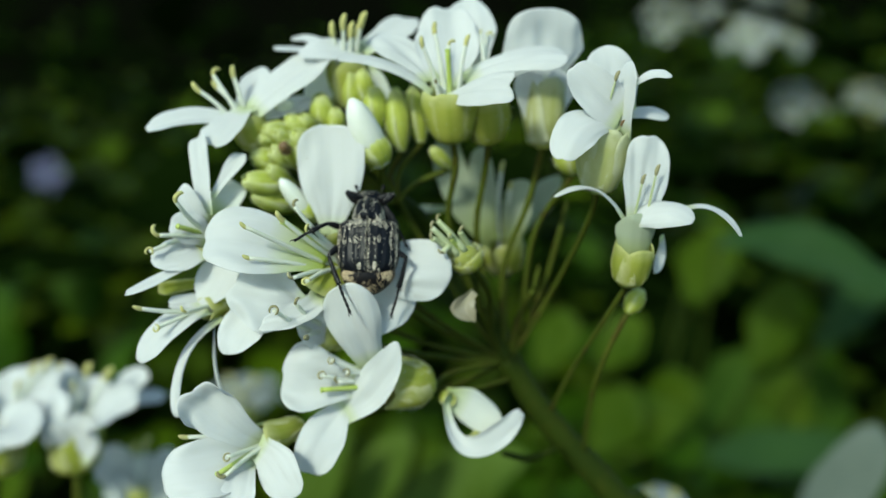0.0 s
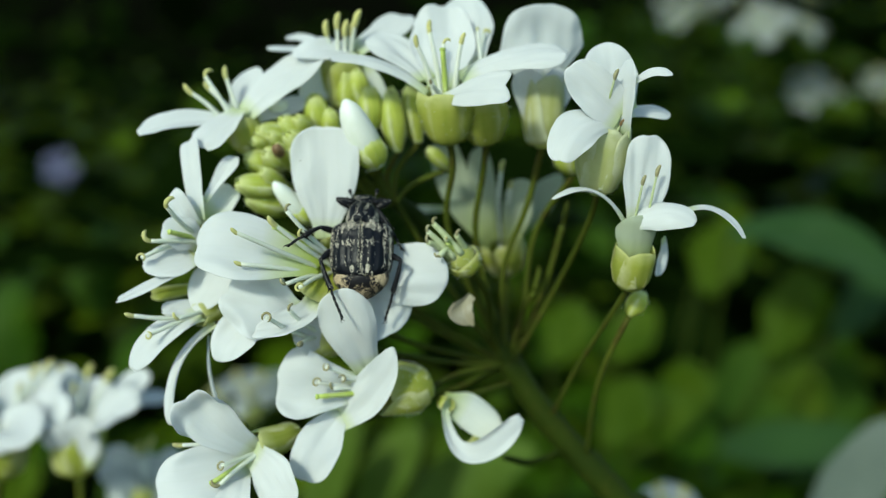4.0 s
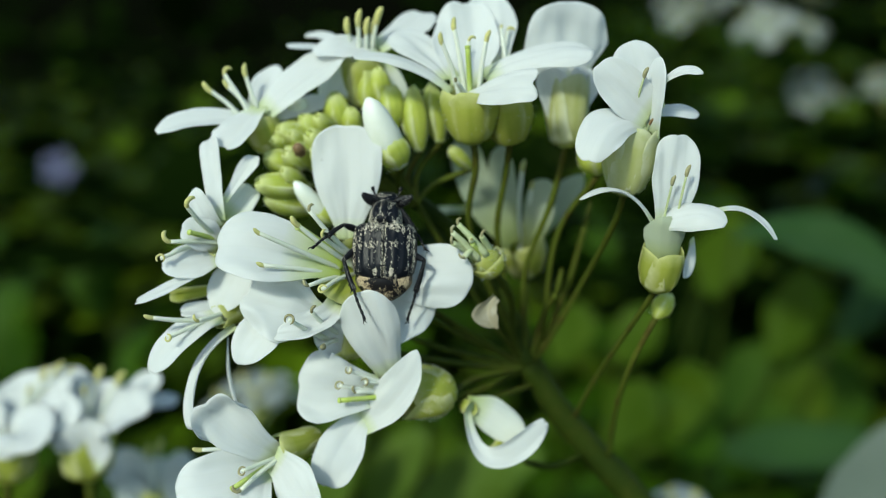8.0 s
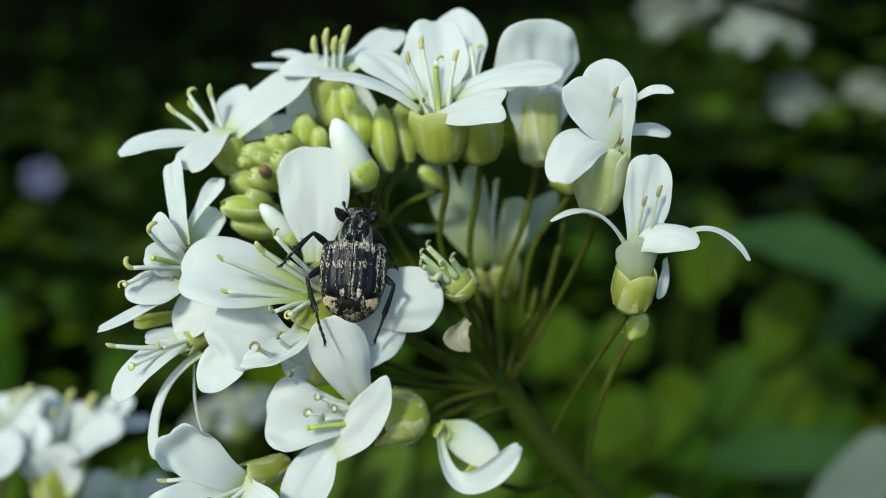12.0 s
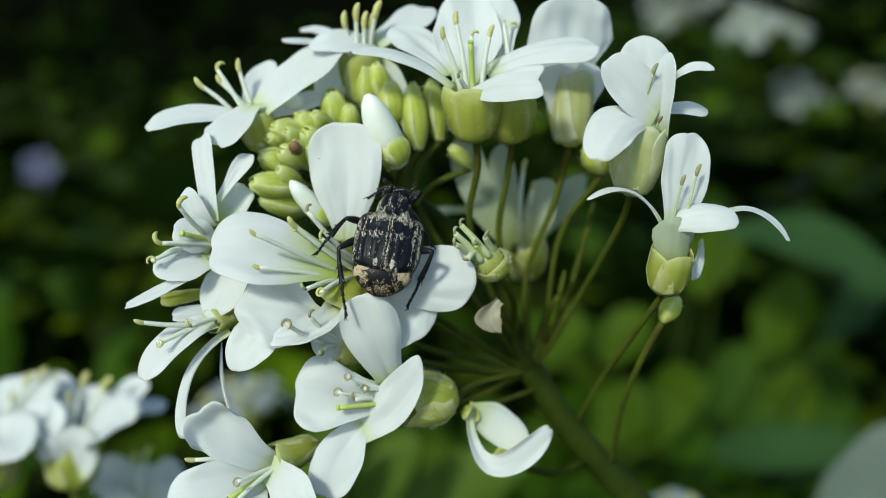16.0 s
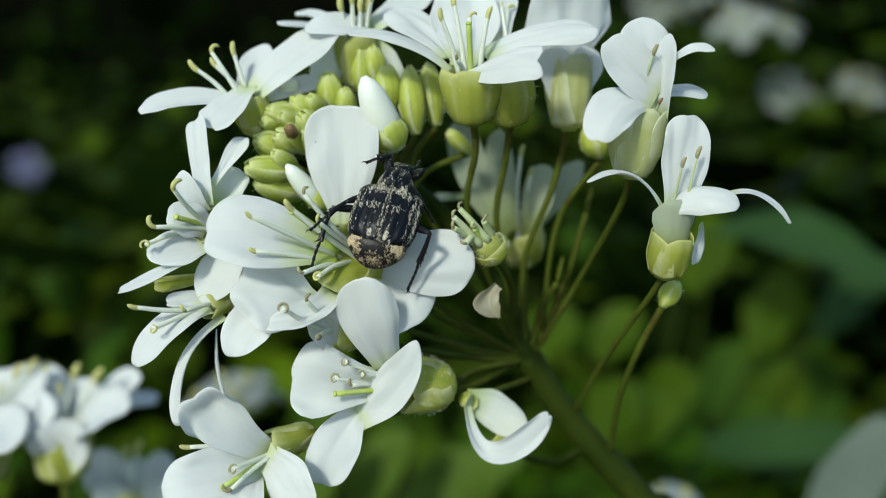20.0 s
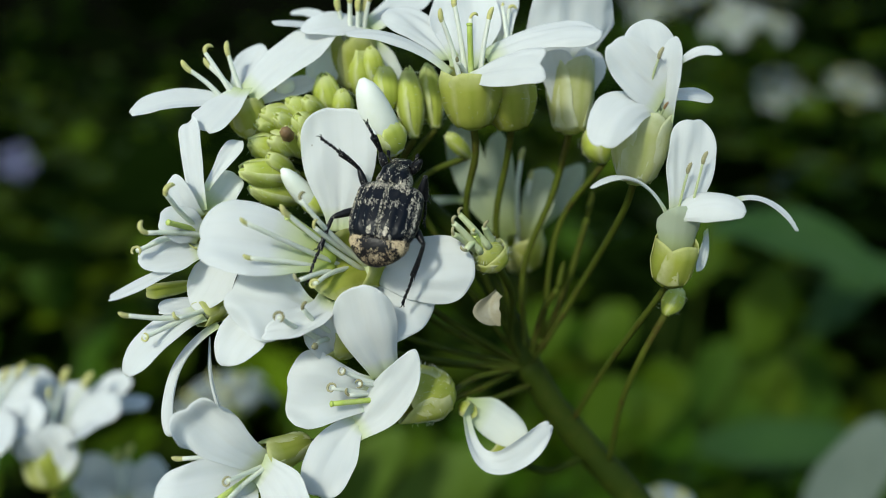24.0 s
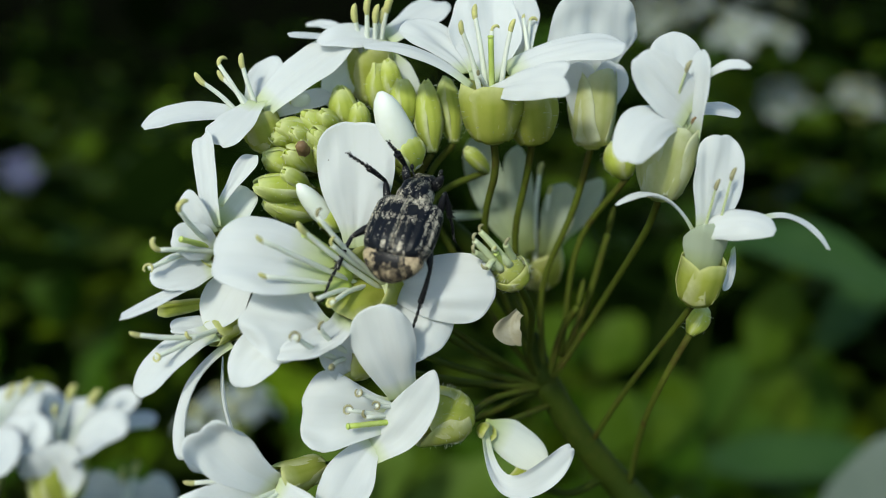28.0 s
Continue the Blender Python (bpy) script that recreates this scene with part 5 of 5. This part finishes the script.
# ---- behind the head ----
def head_of_flowers(label, p, size, count, spread, mat, stem_to=None, face=(0, -0.6, 0.8), seed=1, petal_len=5.5, tilt=0.15, up=(0, -0.35, 0.75)):
    """A round head of small white flowers on its own stem: each flower a part, with its petals and its yellow middle under it."""
    rng = np.random.default_rng(seed)
    ob = thing("flowering_plant", p, label, "plant", "flowering plants behind")
    foot = (ob.matrix_world.inverted() @ Vector((at(p).x + 0.01, at(p).y + 0.02, 0.0))) * 1000
    hub = np.array((0, size * 0.15, -size * 0.45))
    part("stem", tube_mesh("stem", [hub, hub * 1.5 + np.array((0, 0, -size * 0.4)), tuple(Vector(hub).lerp(foot, 0.5)), foot], 1.0, 1.3, STEM, 14, 8), ob)
    for k in range(count):
        g = k * 2.399963
        r = math.sqrt((k + 0.5) / count)
        c = np.array((math.cos(g) * r * spread, math.sin(g) * r * spread * 0.7, 0.35 * (1 - r * r) + 0.12 * rng.uniform(-1, 1) + tilt * math.sin(g) * r)) * size * 0.6
        axis = unit(c / size + np.array(up))
        a = unit(np.cross(axis, (0.3, 1, 0.2)))
        b = np.cross(axis, a)
        cup = part("flower", tube_mesh("flower", [hub, c - axis * petal_len * 0.5, c - axis * 0.4, c + axis * 0.2], 0.4, 0.6, CUP, 14, 8, bulge=lambda t: 1.0 + 2.2 * smooth01(0.45, 0.7, t) * (1 - 0.35 * smooth01(0.8, 1.0, t))), ob)
        turn = rng.uniform(0, 1.5)
        for q in range(4):
            w = turn + q * np.pi / 2 + rng.uniform(-0.15, 0.15)
            out = a * np.cos(w) + b * np.sin(w)
            ln = petal_len * rng.uniform(0.85, 1.15)
            part("petal", petal_mesh(c, c + out * ln * 0.55 + axis * ln * 0.28, c + out * ln + axis * ln * rng.uniform(-0.15, 0.25), ln * 0.72, axis, mat=mat, nu=5, nv=9), cup)
        part("stamen", tube_mesh("stamen", [c, c + axis * petal_len * 0.45, c + axis * petal_len * 0.62], 0.55, 0.9, ANTHER, 6, 7), cup)
    return ob


# flowers lower on the same plant, seen from the side
flower("blurred white flower seen from the side, lower on the plant", (-46.1, 109.8, -23.6), (-45.6, 109.8, -29.5), [
    ((-40.9, 106.4, -21.3), (-37.8, 104.2, -21.2), 8.1, (0.1, -0.7, 0.7)),
    ((-40.9, 110.9, -20.0), (-36.9, 110.9, -16.6), 4.8, (-0.4, -0.8, 0.5)),
    ((-40.5, 113.1, -21.1), (-35.6, 114.2, -20.5), 3.2, (0, -0.5, 0.8)),
    ((-48.1, 107.5, -21.7), (-51.0, 106.4, -22.4), 8.0, (-0.1, -0.7, 0.7)),
    ((-49.4, 112.0, -20.4), (-52.7, 113.1, -18.3), 8.2, (0, -0.8, 0.6)),
    ((-46.5, 113.1, -19.8), (-46.6, 114.2, -17.5), 8.1, (0, -0.8, 0.6)),
    ((-44.8, 106.4, -24.7), (-45.7, 105.3, -21.6), 7.0, (0, -1, 0.1), dict(base=(-45.1, 107.5, -26.7), claw=0.7)),
], [((-43.5, 107.5, -15.8), "rod", 1.0), ((-40.9, 107.5, -16.3), "rod", 1.0), ((-45.3, 107.5, -17.8), "rod", 0.7)], None, [(-46.0, 112.0, -38.6), (-46.8, 118.7, -67.7), (-47.4, 128.8, -116.2)], cal_r=3.1, sepal_len=6.6,
    group="flowers lower on the plant", stalk_r=0.5)
flower("blurred white flower beside another, lower on the plant", (-54.9, 108.6, -24.1), (-55.5, 108.6, -29.5), [
    ((-52.4, 105.3, -22.7), (-52.4, 103.0, -24.7), 9.2, (0, -0.8, 0.6)),
    ((-50.8, 108.6, -19.8), (-47.3, 108.6, -18.1), 8.1, (0.1, -0.8, 0.6)),
    ((-56.1, 112.0, -20.4), (-57.2, 113.1, -17.3), 9.2, (0, -0.8, 0.6)),
    ((-58.7, 108.6, -21.6), (-61.7, 107.5, -21.3), 6.0, (-0.1, -0.7, 0.7)),
    ((-49.7, 106.4, -21.8), (-47.3, 105.3, -22.7), 7.6, (0.2, -0.8, 0.6)),
], [((-50.9, 108.6, -15.8), "rod", 0.9), ((-49.2, 108.6, -15.2), "rod", 0.9), ((-48.4, 109.8, -16.0), "rod", 0.9), ((-52.9, 108.6, -18.0), "rod", 0.6)], None, [(-56.8, 112.0, -38.6), (-54.7, 118.7, -67.7), (-49.1, 128.8, -116.2)], cal_r=3.0, sepal_len=6.0,
    group="flowers lower on the plant", stalk_r=0.5)
flower("small blurred white flower in half shade below the others", (-42.7, 125.0, -35.6), (-42.5, 125.0, -41.0), [
    ((-45.8, 125.0, -33.1), (-48.9, 125.0, -31.0), 6, (0.1, -0.9, 0.3)),
    ((-39.3, 125.0, -33.5), (-36.7, 126.0, -31.5), 6, (-0.1, -0.9, 0.3)),
    ((-44.1, 122.0, -35.6), (-46.0, 121.0, -36.5), 6, (0, -0.8, 0.4)),
    ((-38.8, 122.0, -35.6), (-36.5, 121.0, -36.1), 6, (0, -0.8, 0.4)),
    ((-43.7, 128.0, -34.3), (-44.7, 129.0, -32.0), 6, (0, -0.9, 0.3)),
], [((-41.3, 124.0, -28.7), "rod", 0.9), ((-43.0, 124.0, -29.6), "rod", 0.9)], None, [(-42.9, 127.0, -47.1), (-43.3, 132.0, -84.1), (-45.0, 140.0, -135.6)], cal_r=2.4, mat=PETAL_HALF_SHADE, group="flowers lower on the plant", stalk_r=0.5)
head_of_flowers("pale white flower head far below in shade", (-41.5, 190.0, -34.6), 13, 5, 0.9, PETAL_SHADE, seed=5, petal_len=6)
head_of_flowers("small white flower head low among leaves", (42.6, 150.0, -46.2), 7, 4, 0.9, PETAL_HALF_SHADE, seed=6, petal_len=4)
head_of_flowers("distant dim white flower head", (200.6, 520.0, 147.1), 48, 11, 1.0, PETAL_SHADE, seed=7, tilt=0.75, petal_len=16)
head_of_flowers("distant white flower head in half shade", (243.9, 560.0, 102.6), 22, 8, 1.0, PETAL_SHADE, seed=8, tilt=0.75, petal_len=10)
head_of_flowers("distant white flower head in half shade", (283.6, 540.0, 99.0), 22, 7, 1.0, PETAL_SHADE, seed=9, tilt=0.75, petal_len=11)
head_of_flowers("distant dim white flower head", (160.3, 560.0, 160.3), 30, 8, 1.0, PETAL_SHADE, seed=10, tilt=0.75, petal_len=10)


def leaf_plant(label, leaves, mat, category="plant", group="low leafy plants", name="leafy_plant", thick=0.4):
    """A low plant: broad blades, each on its own leaf stalk that rises from one root."""
    first = np.asarray(leaves[0][0], float)
    root = at(tuple(first))
    ob = new(name)
    ob.matrix_world = Matrix.Translation((root.x, root.y + 0.01, 0.0)) @ HEAD.to_3x3().to_4x4()
    tagged(ob, label, category, group)
    inv = ob.matrix_world.inverted()

    def rel(p):
        return np.array(inv @ at(tuple(p))) * 1000

    for base, mid, tip, width, face in leaves:
        blade = part("leaf", petal_mesh(rel(base), rel(mid), rel(tip), width, face, mat=mat, claw=0.4, wide=0.5, cup=0.12, ripple=0.05, thick=thick, nu=9, nv=15, point=1.4), ob)
        b = rel(base)
        part("leaf_stalk", tube_mesh("leaf_stalk", [(0, 0, 0), b * 0.5 + np.array((0, 3, 4)), b], 1.2, 0.8, STEM, 10, 7), blade)
    return ob


def low_plants():
    """Broad-leaved plants over the ground under and behind the flower head."""
    rng = np.random.default_rng(21)
    spots = [(-0.22, 0.34), (-0.34, 0.52), (-0.12, 0.46), (-0.28, 0.70), (0.02, 0.30), (0.10, 0.24), (0.16, 0.36), (0.24, 0.30), (0.22, 0.48), (0.34, 0.44),
             (0.30, 0.62), (0.08, 0.50), (0.42, 0.58), (-0.02, 0.62), (0.14, 0.66), (0.48, 0.80), (-0.45, 0.85), (-0.10, 0.80), (0.05, 0.20), (-0.16, 0.24)]
    for k, (x, y) in enumerate(spots):
        ob = new("leafy_plant")
        ob.matrix_world = pose(x, y, 0.0, 0, 0, rng.uniform(0, 360))
        tone = (LEAF, LEAF_BRIGHT, LEAF_BRIGHT)[k % 3] if x > -0.05 else (LEAF, LEAF, LEAF_BRIGHT)[k % 3]
        tagged(ob, "low plant with dull green pointed leaves" if tone is LEAF else "low plant with fresh green pointed leaves", "plant", "low leafy plants")
        for q in range(int(rng.integers(8, 13))):
            w = q * 2.4 + rng.uniform(-0.3, 0.3)
            high, ln = rng.uniform(30, 110), rng.uniform(18, 38)
            out = np.array((math.cos(w), math.sin(w), 0.0))
            b = out * rng.uniform(8, 22) + np.array((0, 0, high))
            m = b + out * ln * 0.5 + np.array((0, 0, ln * 0.22))
            t = b + out * ln + np.array((0, 0, rng.uniform(-0.25, 0.1) * ln))
            blade = part("leaf", petal_mesh(b, m, t, ln * rng.uniform(0.45, 0.7), (0, 0, 1), mat=tone, claw=0.35, wide=0.42, cup=0.25, ripple=0.05, thick=0.4, nu=9, nv=13, point=1.7), ob)
            part("leaf_stalk", tube_mesh("leaf_stalk", [(0, 0, -8), b * np.array((0.3, 0.3, 0.6)), b], 1.3, 0.8, STEM, 8, 7), blade)


low_plants()

# the pale tongue that stands out of the growth at the lower right
leaf_plant("pale grey-green upright leaf at the edge of the growth", [((80.6, 185.0, -67.4), (89.2, 180.0, -50.1), (97.1, 176.0, -36.1), 13, (-0.3, -1, 0.5))], PALE_LEAF)
leaf_plant("broad bluish green leaves reaching out of the shade", [
    ((102.8, 300.0, 4.2), (124.1, 285.0, 4.0), (157.0, 270.0, -14.2), 26, (-0.1, -0.6, 0.9)),
    ((92.8, 300.0, -71.5), (114.5, 280.0, -64.9), (146.3, 270.0, -64.4), 22, (-0.1, -0.6, 0.9)),
    ((152.5, 330.0, -34.8), (164.9, 320.0, -16.8), (176.2, 310.0, -6.0), 26, (-0.1, -0.6, 0.9)),
], LEAF_BLUE)
# A brighter leaf colour adds to the sun on these.
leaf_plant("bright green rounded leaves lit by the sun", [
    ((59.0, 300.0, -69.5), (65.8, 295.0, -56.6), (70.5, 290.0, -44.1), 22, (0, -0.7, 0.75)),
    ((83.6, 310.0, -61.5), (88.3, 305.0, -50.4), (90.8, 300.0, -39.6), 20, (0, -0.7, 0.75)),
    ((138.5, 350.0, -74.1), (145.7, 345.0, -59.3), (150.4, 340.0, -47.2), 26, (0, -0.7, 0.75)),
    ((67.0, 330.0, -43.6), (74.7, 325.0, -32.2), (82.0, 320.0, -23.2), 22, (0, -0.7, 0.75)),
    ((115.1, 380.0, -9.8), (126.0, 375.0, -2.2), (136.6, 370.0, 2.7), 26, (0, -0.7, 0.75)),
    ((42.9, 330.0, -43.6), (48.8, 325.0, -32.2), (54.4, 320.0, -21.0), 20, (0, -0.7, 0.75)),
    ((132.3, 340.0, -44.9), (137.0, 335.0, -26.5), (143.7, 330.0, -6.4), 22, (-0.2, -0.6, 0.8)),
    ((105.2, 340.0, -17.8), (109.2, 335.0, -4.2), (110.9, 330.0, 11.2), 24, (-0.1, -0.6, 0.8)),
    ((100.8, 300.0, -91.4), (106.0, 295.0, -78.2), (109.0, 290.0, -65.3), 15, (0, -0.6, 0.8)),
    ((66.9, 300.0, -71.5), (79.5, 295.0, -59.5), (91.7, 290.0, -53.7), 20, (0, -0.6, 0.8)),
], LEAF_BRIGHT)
# The half shade on these is only the duller leaf colour.
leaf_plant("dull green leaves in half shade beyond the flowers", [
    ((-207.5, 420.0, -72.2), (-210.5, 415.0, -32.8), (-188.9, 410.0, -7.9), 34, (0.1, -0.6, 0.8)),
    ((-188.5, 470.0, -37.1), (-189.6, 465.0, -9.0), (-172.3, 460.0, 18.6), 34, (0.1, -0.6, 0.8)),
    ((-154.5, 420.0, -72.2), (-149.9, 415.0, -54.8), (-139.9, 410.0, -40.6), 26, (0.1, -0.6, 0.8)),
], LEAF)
leaf_plant("long green leaves under the flower head", [
    ((-22.0, 230.0, -77.7), (-13.9, 222.0, -60.3), (-3.4, 216.0, -45.8), 13, (0.1, -0.8, 0.6)),
    ((-32.0, 215.0, -74.1), (-25.4, 208.0, -56.5), (-19.3, 202.0, -44.1), 10, (-0.1, -0.8, 0.6)),
    ((-13.9, 250.0, -86.2), (1.0, 245.0, -71.4), (10.5, 240.0, -55.6), 16, (0.1, -0.8, 0.6)),
    ((12.1, 240.0, -79.5), (13.4, 235.0, -63.8), (26.9, 230.0, -54.8), 18, (0, -0.7, 0.7)),
    ((-48.6, 300.0, -91.4), (-36.0, 295.0, -70.3), (-35.4, 290.0, -53.7), 18, (0, -0.7, 0.7)),
], LEAF_FRESH)
purple = thing("purple_flower", (-270.5, 600.0, 56.2), "small blurred purple flower in the shade", "flower")
for k in range(5):
    w = k * 1.2566
    part("petal", petal_mesh((0, 0, 0), (7 * math.cos(w), -2, 7 * math.sin(w)), (14 * math.cos(w), -1, 14 * math.sin(w)), 11, (0, -1, 0.2), mat=PURPLE, nu=5, nv=9), purple)
part("stem", tube_mesh("stem", [(0, 0, 0), (2, 4, -60), (4, 60, -420)], 1.2, 1.5, STEM, 10, 7), purple)


def undergrowth(name, label, mat, count, area, size, rise, seed):
    """Many small leaves over a stretch of ground, in one mesh."""
    rng = np.random.default_rng(seed)
    verts, faces = [], []
    x0, x1, y0, y1 = area
    for _ in range(count):
        y = y0 + (y1 - y0) * rng.uniform() ** 1.6
        x = rng.uniform(x0, x1) * (0.35 + 0.65 * (y - y0) / (y1 - y0) + 0.25)
        if x < 0.1 * y and y > 1.35 and rng.uniform() < 0.9:
            continue
        clump = noise.noise(Vector((x * 5, y * 5, seed)))
        if clump < -0.05 and rng.uniform() < 0.8:
            continue
        z = rng.uniform(0.01, rise) * (0.6 + 0.8 * max(0, clump))
        ln = rng.uniform(*size)
        yaw, tilt = rng.uniform(0, 6.28), rng.uniform(-0.3, 0.9)
        d = np.array((math.cos(yaw) * math.cos(tilt), math.sin(yaw) * math.cos(tilt), math.sin(tilt)))
        s = unit(np.cross(d, (0, 0, 1)))
        n = np.cross(s, d)
        c = np.array((x, y, z))
        k0 = len(verts)
        for t, w in ((0, 0.04), (0.22, 0.3), (0.5, 0.42), (0.78, 0.3), (1, 0.02)):
            p = c + d * ln * t - n * ln * 0.18 * t * t
            for u in (-1, 0, 1):
                verts.append(p + s * ln * w * u + n * ln * 0.08 * abs(u))
        for r in range(4):
            for q in range(2):
                a = k0 + r * 3 + q
                faces.append((a, a + 1, a + 4, a + 3))
    return tagged(new(name, mesh_of(name, verts, faces, mat)), label, "undergrowth", kind="stuff")


undergrowth("undergrowth", "low green leaves crowding over the ground", LEAF_MIXED, 14000, (-1.5, 1.5, 0.12, 2.6), (0.015, 0.05), 0.17, 11)
# Sun patches made by leaf colour alone, not by the light.
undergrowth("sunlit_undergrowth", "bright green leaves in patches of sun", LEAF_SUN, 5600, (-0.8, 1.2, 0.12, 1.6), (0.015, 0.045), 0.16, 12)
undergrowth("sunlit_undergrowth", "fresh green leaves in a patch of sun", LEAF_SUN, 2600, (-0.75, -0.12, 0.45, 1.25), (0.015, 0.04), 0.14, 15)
undergrowth("undergrowth", "low green leaves on the near side of the plant", LEAF_MIXED, 5000, (-1.5, 1.5, -1.3, 0.12), (0.02, 0.05), 0.13, 16)
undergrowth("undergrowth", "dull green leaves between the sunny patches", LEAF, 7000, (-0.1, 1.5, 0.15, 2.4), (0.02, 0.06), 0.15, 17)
# No caster here: the darker leaf colour stands for the shade.
undergrowth("shaded_undergrowth", "dark green leaves in shade", LEAF_SHADED, 7000, (-2.2, 1.6, 0.3, 4.0), (0.02, 0.07), 0.30, 13)


# ---- what moves ----
def motions():
    times = sorted({r[0] for r in BODY} | {r[0] for rows in FEET.values() for r in rows})
    walk(beetle, [(t, body_pose(*held(BODY, t))) for t in times])
    for key, (thigh, shin) in BUILT.items():
        bent = [(t, *leg_poses(key, body_pose(*held(BODY, t)), held(FEET[key], t))) for t in times]
        walk(thigh, [(t, a) for t, a, _ in bent])
        walk(shin, [(t, b) for t, _, b in bent])


motions()
